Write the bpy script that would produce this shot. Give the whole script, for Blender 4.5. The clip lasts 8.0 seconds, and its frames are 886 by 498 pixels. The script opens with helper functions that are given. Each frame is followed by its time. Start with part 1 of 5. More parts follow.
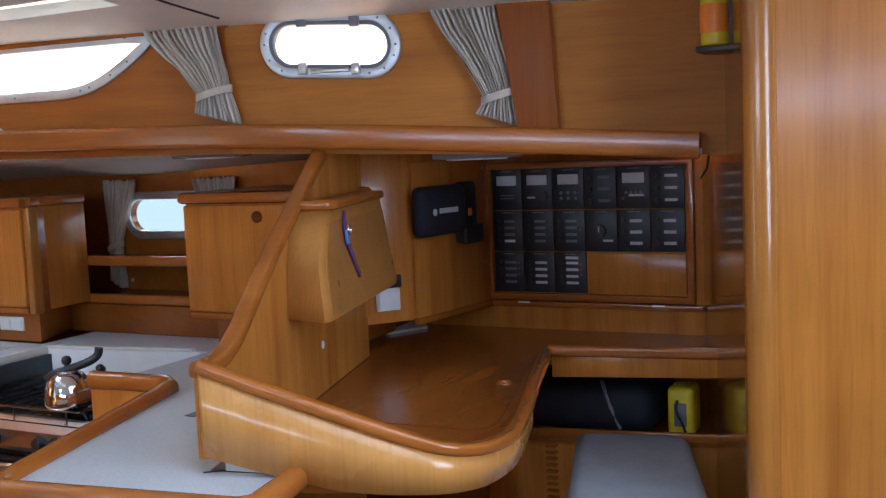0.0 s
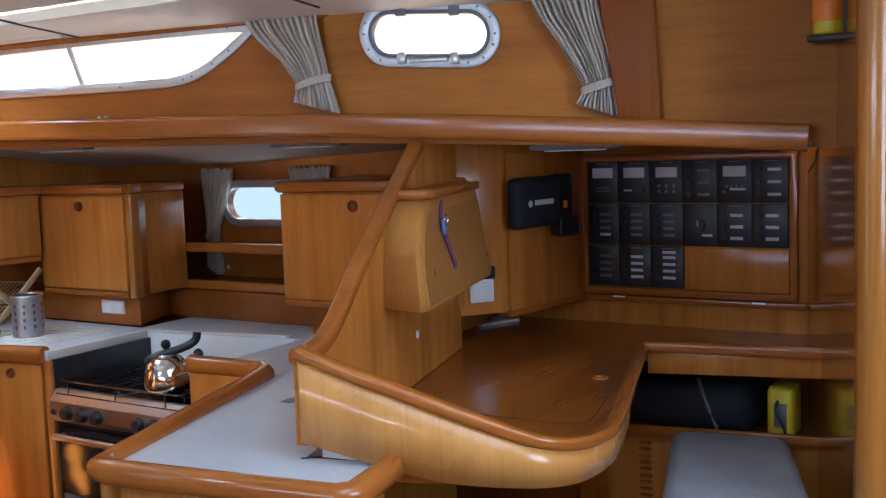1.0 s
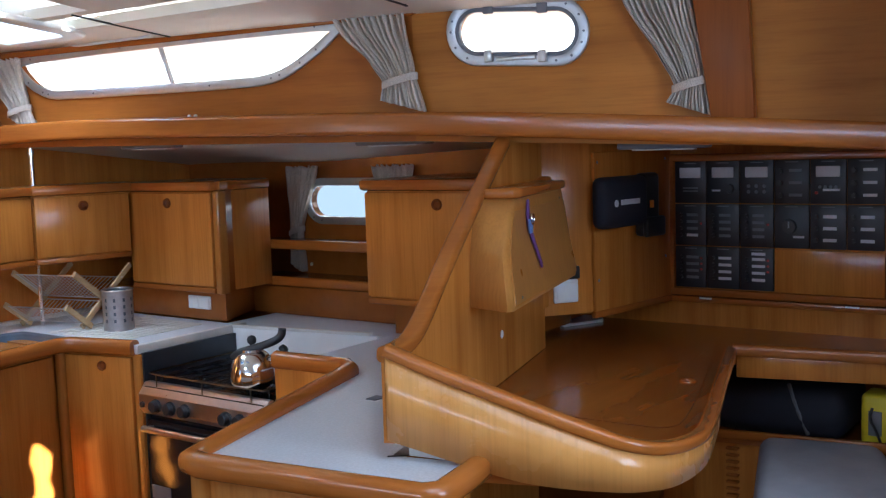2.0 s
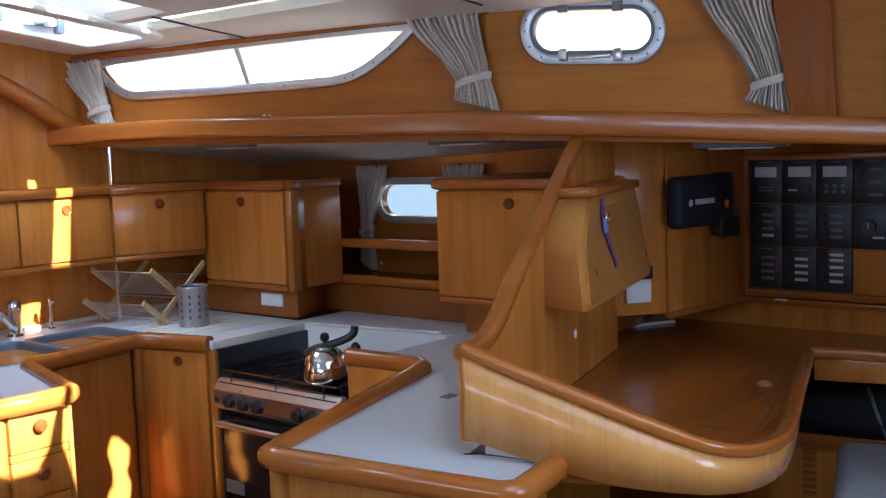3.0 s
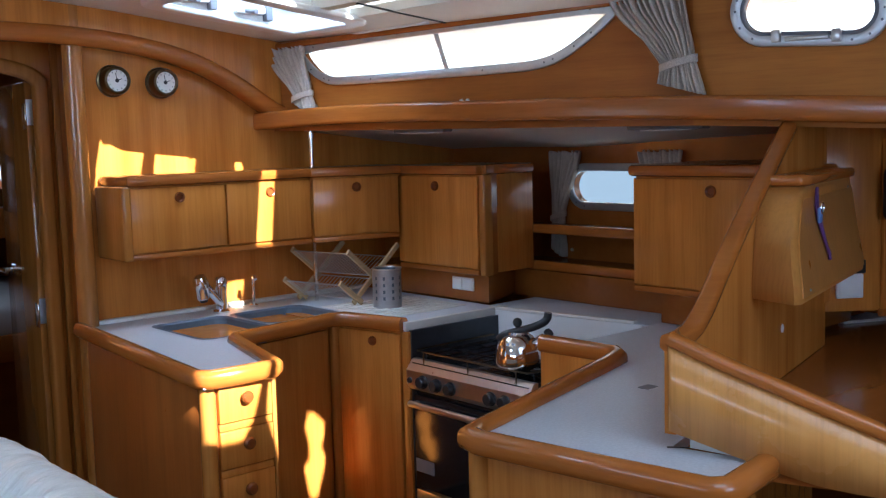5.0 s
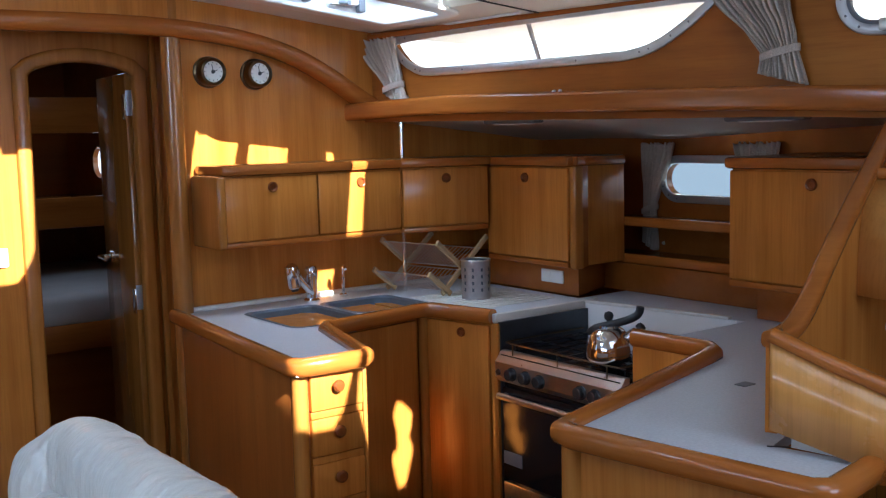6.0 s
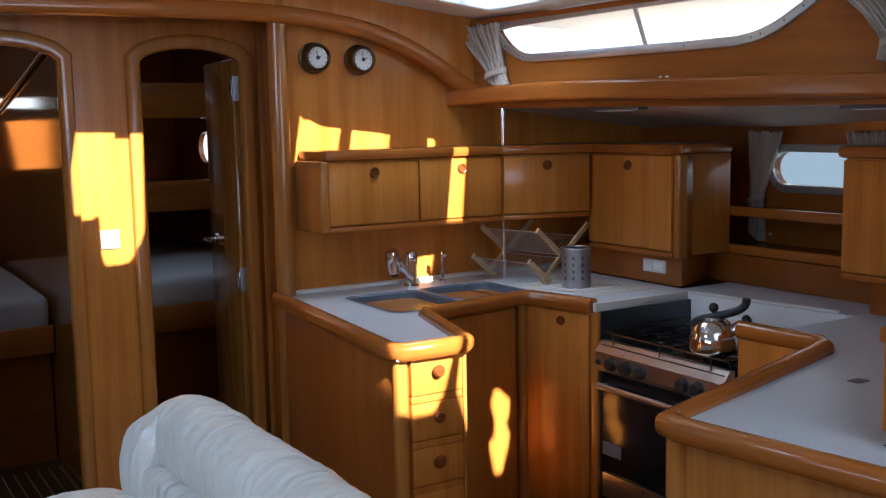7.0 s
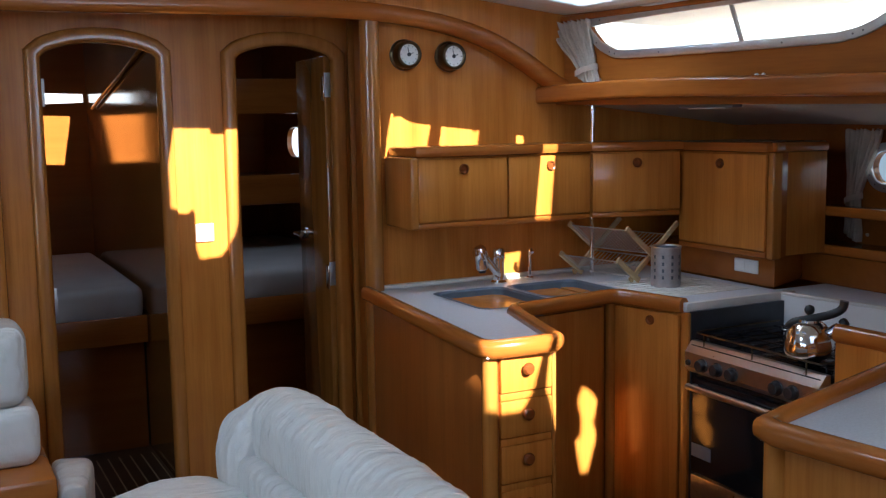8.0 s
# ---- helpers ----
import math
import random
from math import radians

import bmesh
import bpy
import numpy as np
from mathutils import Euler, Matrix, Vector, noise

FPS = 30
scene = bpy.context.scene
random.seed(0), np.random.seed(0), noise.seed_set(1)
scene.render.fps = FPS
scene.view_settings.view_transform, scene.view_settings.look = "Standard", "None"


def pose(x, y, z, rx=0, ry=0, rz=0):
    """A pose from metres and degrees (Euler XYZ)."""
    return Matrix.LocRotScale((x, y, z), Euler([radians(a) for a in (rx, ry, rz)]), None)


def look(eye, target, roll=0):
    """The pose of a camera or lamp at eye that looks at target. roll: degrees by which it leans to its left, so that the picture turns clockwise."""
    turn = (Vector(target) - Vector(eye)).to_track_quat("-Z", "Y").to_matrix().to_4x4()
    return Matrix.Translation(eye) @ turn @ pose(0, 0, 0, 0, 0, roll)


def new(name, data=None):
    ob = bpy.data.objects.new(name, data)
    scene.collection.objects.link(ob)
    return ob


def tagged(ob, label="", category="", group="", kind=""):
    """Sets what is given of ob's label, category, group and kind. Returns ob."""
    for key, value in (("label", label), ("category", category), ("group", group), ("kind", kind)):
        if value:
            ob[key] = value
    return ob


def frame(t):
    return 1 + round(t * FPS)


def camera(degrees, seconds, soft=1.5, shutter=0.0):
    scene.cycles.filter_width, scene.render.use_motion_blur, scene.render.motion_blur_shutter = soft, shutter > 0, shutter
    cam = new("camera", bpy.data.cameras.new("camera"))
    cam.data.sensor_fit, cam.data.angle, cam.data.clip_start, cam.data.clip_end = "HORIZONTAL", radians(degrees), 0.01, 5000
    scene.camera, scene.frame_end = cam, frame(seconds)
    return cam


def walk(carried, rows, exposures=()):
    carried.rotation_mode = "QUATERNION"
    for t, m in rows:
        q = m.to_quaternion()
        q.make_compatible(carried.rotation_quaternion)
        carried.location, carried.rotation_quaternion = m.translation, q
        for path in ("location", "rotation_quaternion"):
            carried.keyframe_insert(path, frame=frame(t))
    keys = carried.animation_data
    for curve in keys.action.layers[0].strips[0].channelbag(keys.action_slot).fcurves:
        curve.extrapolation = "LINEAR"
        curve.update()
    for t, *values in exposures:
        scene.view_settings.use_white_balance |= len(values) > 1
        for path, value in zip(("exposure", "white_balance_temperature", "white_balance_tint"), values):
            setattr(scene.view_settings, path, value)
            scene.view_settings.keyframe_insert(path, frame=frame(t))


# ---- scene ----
from mathutils.geometry import tessellate_polygon

cam = camera(45.9, 8.0, soft=1.25)
BOAT = pose(0, 0, 0, 0, 0, -61.51)
PATH = [
    (0, (0.088, -0.124, 1.497), (0.135, 1.865, 1.301), -2.5),
    (0.5, (0.073, -0.114, 1.496), (0.032, 1.875, 1.288), -2.2),
    (1, (0.058, -0.105, 1.491), (-0.057, 1.881, 1.288), -2.0),
    (1.5, (0.043, -0.095, 1.491), (-0.147, 1.886, 1.288), -1.8),
    (3, (-0.001, -0.104, 1.49), (-0.374, 1.851, 1.293), -1.9),
    (3.5, (-0.018, -0.1, 1.487), (-0.455, 1.84, 1.282), -1.6),
    (4, (-0.034, -0.105, 1.489), (-0.563, 1.813, 1.281), -1.8),
    (4.5, (-0.046, -0.103, 1.487), (-0.665, 1.787, 1.278), -1.7),
    (6, (-0.086, -0.099, 1.482), (-0.928, 1.701, 1.26), -1.4),
    (6.5, (-0.097, -0.098, 1.482), (-1.02, 1.662, 1.249), -1.3),
    (7, (-0.111, -0.101, 1.479), (-1.111, 1.615, 1.237), -1.1),
    (7.5, (-0.123, -0.107, 1.48), (-1.181, 1.572, 1.23), -1.3),
    (8, (-0.138, -0.125, 1.488), (-1.263, 1.51, 1.238), -0.9),
]
walk(cam, [(t, BOAT @ look(eye, target, roll)) for t, eye, target, roll in PATH],
     exposures=[(0, 2.05, 6250, 10), (1.5, 2.0, 6150, 10), (3, 1.78, 6000, 10), (4.5, 1.55, 5900, 10), (6, 1.35, 6100, 10), (7, 1.2, 6250, 10), (8, 1.1, 6350, 10)])

# ---- light: sky, sun, window daylight, added fill lamps ----
SUN_FROM = Vector((0.0, -1.0, 0.62)).normalized()   # towards the sun
world = bpy.data.worlds.new("sky")
world.use_nodes = True
scene.world = world
wn = world.node_tree
sky = wn.nodes.new("ShaderNodeTexSky")
sky.sky_type, sky.sun_disc = "NISHITA", False
sky.sun_elevation = math.asin(SUN_FROM.z)
sky.sun_rotation = math.atan2(SUN_FROM.x, SUN_FROM.y)
wn.nodes["Background"].inputs["Strength"].default_value = 0.08
wn.links.new(sky.outputs[0], wn.nodes["Background"].inputs["Color"])


def lamp(name, kind, m, energy, colour, **kw):
    d = bpy.data.lights.new(name, kind)
    d.energy, d.color = energy, colour
    for k, v in kw.items():
        if k == "size":
            d.size = v
        elif k == "size_y":
            d.shape, d.size_y = "RECTANGLE", v
        elif k == "spread":
            d.spread = v
        elif k == "angle":
            d.angle = v
    o = new(name, d)
    o.matrix_world = m
    return o


lamp("sun", "SUN", look(SUN_FROM * 20, (0, 0, 0)), 12.0, (1.0, 0.95, 0.88), angle=radians(0.35))
DAY = (0.66, 0.87, 1.18)
# Added lamp inside the closed aft wall, for unseen companionway daylight.
lamp("companionway_daylight", "AREA", look((1.1, -1.25, 1.5), (0.35, 2.0, 1.3)), 10.0, DAY, size=1.2, size_y=0.8)
# Added overhead fill, aimed at the chart table; no hatch belongs to it.
lamp("saloon_fill_light", "AREA", look((0.9, 0.05, 1.99), (1.3, 0.8, 0.5)), 1.5, DAY, size=0.9, size_y=1.2, spread=radians(106))
# Fill lamp added to brighten the forward bulkhead; the headliner is unbroken here.
lamp("forward_fill_light", "AREA", look((-0.40, 2.1, 1.985), (-0.2, 2.7, 0)), 7.5, DAY, size=0.6, size_y=0.6)
lamp("opposite_window_daylight", "AREA", look((-2.36, 0.6, 1.70), (1.0, 0.8, 0.9)), 6.6, DAY, size=2.2, size_y=0.22)
# Fill lamps added to light the cabins, hung below a solid ceiling.
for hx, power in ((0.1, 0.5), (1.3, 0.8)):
    lamp("berth_fill_light", "AREA", look((hx, 4.5, 1.955), (hx, 4.52, 0)), power, DAY, size=0.4, size_y=0.4)
lamp("galley_hatch_daylight", "AREA", look((1.69, 2.97, 2.12), (1.69, 2.97, 0)), 3.2, DAY, size=0.5, size_y=0.34)

# ---- materials ----


def material(name):
    m = bpy.data.materials.new(name)
    m.use_nodes = True
    return m, m.node_tree, m.node_tree.nodes["Principled BSDF"]


def ramp_colours(nt, fac, stops):
    r = nt.nodes.new("ShaderNodeValToRGB")
    els = r.color_ramp.elements
    while len(els) < len(stops):
        els.new(0.5)
    for e, (p, c) in zip(els, stops):
        e.position, e.color = p, (*c, 1)
    nt.links.new(fac, r.inputs[0])
    return r.outputs[0]


def noise_of(nt, vec, scale, detail=4.0, rough=0.55, stretch=None):
    if stretch:
        mp = nt.nodes.new("ShaderNodeMapping")
        mp.inputs["Scale"].default_value = stretch
        nt.links.new(vec, mp.inputs["Vector"])
        vec = mp.outputs[0]
    n = nt.nodes.new("ShaderNodeTexNoise")
    n.inputs["Scale"].default_value, n.inputs["Detail"].default_value, n.inputs["Roughness"].default_value = scale, detail, rough
    nt.links.new(vec, n.inputs["Vector"])
    return n.outputs["Fac"]


def mixed(nt, a, b, fac, kind="MIX"):
    x = nt.nodes.new("ShaderNodeMix")
    x.data_type, x.blend_type = "RGBA", kind
    for s, v in ((x.inputs[0], fac), (x.inputs[6], a), (x.inputs[7], b)):
        if isinstance(v, bpy.types.NodeSocket):
            nt.links.new(v, s)
        else:
            s.default_value = v if isinstance(v, float) else (*v, 1)
    return x.outputs[2]


def place(nt):
    return nt.nodes.new("ShaderNodeNewGeometry").outputs["Position"]


def bump(nt, b, height, strength, dist=0.002):
    u = nt.nodes.new("ShaderNodeBump")
    u.inputs["Strength"].default_value, u.inputs["Distance"].default_value = strength, dist
    nt.links.new(height, u.inputs["Height"])
    nt.links.new(u.outputs[0], b.inputs["Normal"])


def wood(name, dark, mid, light, grain, rough=0.28, coat=0.35, spec=0.35):
    """Varnished veneer. grain: 'z' upright, 'h' lying, both by the place in the boat."""
    m, nt, b = material(name)
    p = place(nt)
    st = {"z": (1.0, 1.0, 0.045), "h": (0.06, 0.06, 1.0), "x": (0.03, 1.0, 1.0)}[grain]
    fine = noise_of(nt, p, 130, 5, 0.6, st)
    broad = noise_of(nt, p, 18, 4, 0.5, st)
    cloud = noise_of(nt, p, 2.2, 3)
    col = ramp_colours(nt, broad, [(0.25, dark), (0.5, mid), (0.78, light)])
    vein = ramp_colours(nt, fine, [(0.34, (0.55, 0.46, 0.4)), (0.55, (1, 1, 1))])
    col = mixed(nt, col, vein, 0.06 if grain == "x" else 0.25, "MULTIPLY")
    tone = ramp_colours(nt, cloud, [(0.3, (0.8, 0.76, 0.72)), (0.7, (1.12, 1.1, 1.08))])
    col = mixed(nt, col, tone, 0.7, "MULTIPLY")
    info = nt.nodes.new("ShaderNodeObjectInfo")
    each = ramp_colours(nt, info.outputs["Random"], [(0.0, (0.88, 0.86, 0.84)), (1.0, (1.08, 1.06, 1.02))])
    col = mixed(nt, col, each, 0.8, "MULTIPLY")
    nt.links.new(col, b.inputs["Base Color"])
    rr = nt.nodes.new("ShaderNodeMapRange")
    rr.inputs["To Min"].default_value, rr.inputs["To Max"].default_value = rough - 0.03, rough + 0.05
    nt.links.new(noise_of(nt, p, 9, 4), rr.inputs["Value"])
    nt.links.new(rr.outputs[0], b.inputs["Roughness"])
    b.inputs["Coat Weight"].default_value, b.inputs["Coat Roughness"].default_value = coat * 0.5, 0.12
    b.inputs["Specular IOR Level"].default_value = spec
    bump(nt, b, fine, 0.008 if grain == "x" else 0.04, 0.001)
    return m


def plain(name, colour, rough=0.5, metal=0.0, vary=0.12, scale=14.0, bumps=0.05, spec=None):
    m, nt, b = material(name)
    p = place(nt)
    big, small = noise_of(nt, p, scale, 4), noise_of(nt, p, scale * 14, 3)
    col = ramp_colours(nt, big, [(0.3, tuple(c * (1 - vary) for c in colour)), (0.7, tuple(min(1, c * (1 + vary)) for c in colour))])
    nt.links.new(col, b.inputs["Base Color"])
    rr = nt.nodes.new("ShaderNodeMapRange")
    rr.inputs["To Min"].default_value, rr.inputs["To Max"].default_value = max(0.02, rough - 0.08), min(1, rough + 0.1)
    nt.links.new(big, rr.inputs["Value"])
    nt.links.new(rr.outputs[0], b.inputs["Roughness"])
    b.inputs["Metallic"].default_value = metal
    if bumps:
        bump(nt, b, small, bumps, 0.001)
    return m


VENEER = wood("honey veneer", (0.44, 0.150, 0.025), (0.56, 0.210, 0.038), (0.66, 0.265, 0.054), "z", 0.24, 0.4, 0.22)
LINING = wood("honey lining", (0.40, 0.146, 0.024), (0.48, 0.182, 0.031), (0.54, 0.218, 0.042), "h", 0.42, 0.0, 0.14)
SIDEWOOD = wood("reddish carcass veneer", (0.31, 0.095, 0.018), (0.38, 0.122, 0.024), (0.44, 0.148, 0.031), "z", 0.28, 0.5)
REDLINING = wood("reddish lining", (0.34, 0.110, 0.019), (0.41, 0.138, 0.024), (0.47, 0.165, 0.031), "h", 0.38, 0.1, 0.2)
WEB = wood("web frame veneer", (0.22, 0.058, 0.011), (0.27, 0.076, 0.014), (0.31, 0.092, 0.018), "z", 0.4, 0.0, 0.2)
DESK = wood("desk veneer", (0.285, 0.082, 0.014), (0.32, 0.100, 0.018), (0.35, 0.115, 0.022), "x", 0.2, 0.6)
TRIM = wood("reddish solid wood", (0.35, 0.105, 0.018), (0.40, 0.126, 0.022), (0.445, 0.148, 0.027), "h", 0.24, 0.7)
POST = wood("solid wood post", (0.37, 0.138, 0.026), (0.46, 0.182, 0.036), (0.54, 0.222, 0.048), "z", 0.22, 0.8)
GLOSSY = wood("polished partition veneer", (0.26, 0.092, 0.016), (0.35, 0.135, 0.025), (0.42, 0.17, 0.035), "z", 0.1, 1.0)
BARE = wood("bare beech", (0.42, 0.29, 0.15), (0.55, 0.40, 0.22), (0.64, 0.48, 0.28), "h", 0.55, 0.0)
TEAK = wood("dark teak sole", (0.05, 0.022, 0.01), (0.085, 0.036, 0.015), (0.12, 0.052, 0.022), "h", 0.35, 0.2)
KNOB = wood("dark turned wood", (0.15, 0.04, 0.010), (0.20, 0.055, 0.013), (0.25, 0.07, 0.017), "h", 0.25, 0.6)
PALEWOOD = wood("pale honey veneer", (0.56, 0.245, 0.060), (0.62, 0.285, 0.074), (0.67, 0.32, 0.09), "z", 0.26, 0.7)
SOFT = wood("plain honey veneer", (0.43, 0.182, 0.041), (0.465, 0.200, 0.046), (0.50, 0.22, 0.053), "z")
HOLLY = plain("pale sole strip", (0.42, 0.32, 0.2), 0.4)
LINER = plain("cream headliner", (0.80, 0.77, 0.70), 0.6, 0, 0.04, 5, 0.08)
MOULD = plain("white moulded plastic", (0.82, 0.82, 0.8), 0.3, 0, 0.03, 6, 0)
LAMINATE = plain("speckled pale laminate", (0.58, 0.605, 0.63), 0.38, 0, 0.1, 160, 0.02)
PALE = plain("pale worktop edge", (0.72, 0.70, 0.64), 0.4, 0, 0.05, 20, 0)
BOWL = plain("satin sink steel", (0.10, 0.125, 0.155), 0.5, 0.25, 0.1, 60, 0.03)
TUBSTEEL = plain("perforated steel", (0.42, 0.42, 0.43), 0.36, 0.9, 0.1, 60, 0.02)
STEEL = plain("brushed steel", (0.55, 0.54, 0.52), 0.3, 1.0, 0.1, 60, 0.04)
DARKSTEEL = plain("dark steel", (0.06, 0.065, 0.075), 0.3, 0.6, 0.1, 30, 0)
CHROME = plain("chrome", (0.8, 0.8, 0.8), 0.08, 1.0, 0.04, 10, 0)
COPPERY = plain("warm steel", (0.70, 0.63, 0.57), 0.30, 1.0, 0.04, 40, 0)
ALU = plain("anodised aluminium", (0.60, 0.62, 0.64), 0.38, 0.85, 0.06, 30, 0.02)
BLACK = plain("black plastic", (0.018, 0.018, 0.02), 0.38, 0, 0.2, 30, 0.02)
ENAMEL = plain("black enamel", (0.012, 0.012, 0.014), 0.12, 0, 0.2, 20, 0)
PANEL = plain("black instrument panel", (0.016, 0.017, 0.022), 0.42, 0, 0.15, 40, 0.02)
GREY = plain("grey plastic", (0.16, 0.17, 0.19), 0.45)
WHITE = plain("white plastic", (0.8, 0.8, 0.77), 0.35, 0, 0.03, 20, 0)
LABELS = plain("printed label", (0.62, 0.64, 0.68), 0.5, 0, 0.05, 60, 0)
RED = plain("red pilot lamp", (0.5, 0.03, 0.02), 0.3)
YELLOW = plain("yellow plastic", (0.72, 0.55, 0.02), 0.42, 0, 0.08, 25, 0.02)
ORANGE = plain("orange plastic", (0.85, 0.25, 0.03), 0.4, 0, 0.06, 25, 0.02)
PURPLE = plain("purple cord", (0.12, 0.04, 0.16), 0.7)
BLUE = plain("blue tag", (0.12, 0.22, 0.5), 0.45)
def leather():
    m, nt, b = material("creased white leather")
    p = place(nt)
    crease = noise_of(nt, p, 6, 2, 0.5, (1.0, 6.0, 1.4))
    fine = noise_of(nt, p, 60, 4, 0.6, (1.0, 1.8, 1.0))
    cloud = noise_of(nt, p, 5, 3)
    col = ramp_colours(nt, cloud, [(0.3, (0.60, 0.585, 0.54)), (0.7, (0.70, 0.685, 0.635))])
    nt.links.new(col, b.inputs["Base Color"])
    b.inputs["Roughness"].default_value = 0.36
    both = mixed(nt, crease, fine, 0.06)
    bump(nt, b, both, 0.75, 0.03)
    return m


LEATHER = leather()
CUSHION = plain("grey seat cloth", (0.36, 0.36, 0.38), 0.85, 0, 0.1, 9, 0.3)
NYLON = plain("dark blue nylon", (0.012, 0.014, 0.024), 0.75, 0, 0.25, 18, 0.2)
BEDDING = plain("pale bedding", (0.6, 0.58, 0.56), 0.85, 0, 0.06, 6, 0.2)
BRASS = plain("aged brass", (0.14, 0.105, 0.06), 0.3, 1.0, 0.15, 30, 0.02)
PAPER = plain("paper", (0.78, 0.77, 0.73), 0.7, 0, 0.03, 20, 0)
WATER = plain("pale water", (0.42, 0.5, 0.55), 0.3, 0, 0.1, 0.4, 0.2)


def curtain_cloth():
    m, nt, b = material("checked curtain cloth")
    p = place(nt)
    a = noise_of(nt, p, 420, 2, 0.5)
    c = noise_of(nt, p, 12, 4)
    col = ramp_colours(nt, a, [(0.35, (0.42, 0.355, 0.29)), (0.65, (0.74, 0.66, 0.57))])
    col = mixed(nt, col, ramp_colours(nt, c, [(0.3, (0.85, 0.84, 0.82)), (0.7, (1.05, 1.04, 1.03))]), 0.7, "MULTIPLY")
    nt.links.new(col, b.inputs["Base Color"])
    b.inputs["Roughness"].default_value = 0.9
    b.inputs["Sheen Weight"].default_value = 0.2
    bump(nt, b, a, 0.2, 0.001)
    return m


def glazing():
    m, nt, b = material("clear acrylic")
    b.inputs["Base Color"].default_value = (0.97, 0.99, 1, 1)
    b.inputs["Roughness"].default_value = 0.02
    b.inputs["Transmission Weight"].default_value = 1.0
    b.inputs["IOR"].default_value = 1.1
    return m


def daylight(name, strength, colour):
    m, nt, b = material(name)
    b.inputs["Base Color"].default_value = (0.02, 0.02, 0.02, 1)
    b.inputs["Specular IOR Level"].default_value = 0.0
    b.inputs["Emission Color"].default_value = (*colour, 1)
    b.inputs["Emission Strength"].default_value = strength
    return m


CLOTH, GLASS = curtain_cloth(), glazing()
SKYGLOW = daylight("bright overcast distance", 1.2, (0.9, 0.96, 1.0))
SEAGLOW = daylight("pale distance over water", 0.26, (0.60, 0.80, 0.98))

# ---- mesh helpers ----


def link(name, bm, mat, m=None, smooth=0.6):
    me = bpy.data.meshes.new(name)
    if m is not None:
        bm.transform(m)
    bmesh.ops.recalc_face_normals(bm, faces=bm.faces)
    bm.to_mesh(me)
    bm.free()
    me.materials.append(mat)
    if smooth:
        me.shade_smooth()
        me.set_sharp_from_angle(angle=smooth)
    return new(name, me)


def part(name, bm, mat, parent, label="", m=None, smooth=0.6):
    ob = link(name, bm, mat, m, smooth)
    ob.parent = parent
    if label:
        tagged(ob, label)
    return ob


def thing(name, label, category, group="", kind="", at=(0, 0, 0)):
    e = new(name)
    e.empty_display_size = 0.05
    return tagged(e, label, category, group, kind)


def setting(name, bm, mat, label, category="structure", m=None, smooth=0.6):
    return tagged(link(name, bm, mat, m, smooth), label, category, "", "structure")


def bev(bm, w, seg=2, angle=0.5):
    es = [e for e in bm.edges if len(e.link_faces) == 2 and e.calc_face_angle(0) > angle]
    bmesh.ops.bevel(bm, geom=es, offset=w, segments=seg, affect="EDGES", profile=0.5, clamp_overlap=True)
    return bm


def prism(poly, z0, z1, b=0.0, seg=2):
    bm = bmesh.new()
    lo = [bm.verts.new((x, y, z0)) for x, y in poly]
    hi = [bm.verts.new((x, y, z1)) for x, y in poly]
    bm.faces.new(lo[::-1]), bm.faces.new(hi)
    n = len(poly)
    for i in range(n):
        bm.faces.new((lo[i], lo[(i + 1) % n], hi[(i + 1) % n], hi[i]))
    bmesh.ops.recalc_face_normals(bm, faces=bm.faces)
    return bev(bm, b, seg) if b else bm


def box(x0, x1, y0, y1, z0, z1, b=0.0, seg=2):
    return prism([(x0, y0), (x1, y0), (x1, y1), (x0, y1)], z0, z1, b, seg)


def facing(P, Q):
    """Unit along P-Q, and the unit across it that points to the middle of the saloon."""
    P, Q = Vector(P), Vector(Q)
    u = (Q - P).normalized()
    n = Vector((u.y, -u.x))
    return u, (n if n.dot(P) < 0 else -n)


def slab(P, Q, z0, z1, t, off=0.0, b=0.003, trim=0.0):
    """An upright board on the plan line P-Q; it stands out t from off towards the saloon."""
    u, n = facing(P, Q)
    P, Q = Vector(P) + u * trim, Vector(Q) - u * trim
    a, c = P + n * off, Q + n * off
    return prism([tuple(a), tuple(c), tuple(c + n * t), tuple(a + n * t)], z0, z1, b)


def plate(P, Q, outer, holes, t, off=0.0):
    """A wall on the plan line P-Q with real openings: outlines in (along, height); thickness away from the saloon."""
    u, n = facing(P, Q)
    bm = bmesh.new()
    edges = []
    for loop in (outer, *holes):
        vs = [bm.verts.new((*(Vector(P) + u * a + n * off), z)) for a, z in loop]
        edges += [bm.edges.new((vs[i], vs[(i + 1) % len(vs)])) for i in range(len(vs))]
    bmesh.ops.triangle_fill(bm, use_beauty=True, use_dissolve=False, edges=edges)
    g = bmesh.ops.extrude_face_region(bm, geom=bm.faces[:])
    bmesh.ops.translate(bm, vec=(*(-n * t), 0), verts=[v for v in g["geom"] if isinstance(v, bmesh.types.BMVert)])
    return bm


def oval(ca, cz, w, h, r, n=8, tilt=0.0):
    """A rounded rectangle in (along, height)."""
    r = min(r, w / 2 - 1e-4, h / 2 - 1e-4)
    pts = []
    for qx, qz, a0 in ((1, 1, 0), (-1, 1, 90), (-1, -1, 180), (1, -1, 270)):
        for k in range(n + 1):
            a = radians(a0 + 90 * k / n)
            pts.append((ca + qx * (w / 2 - r) + r * math.cos(a), cz + qz * (h / 2 - r) + r * math.sin(a)))
    return [(a, z + (a - ca) * tilt) for a, z in pts]


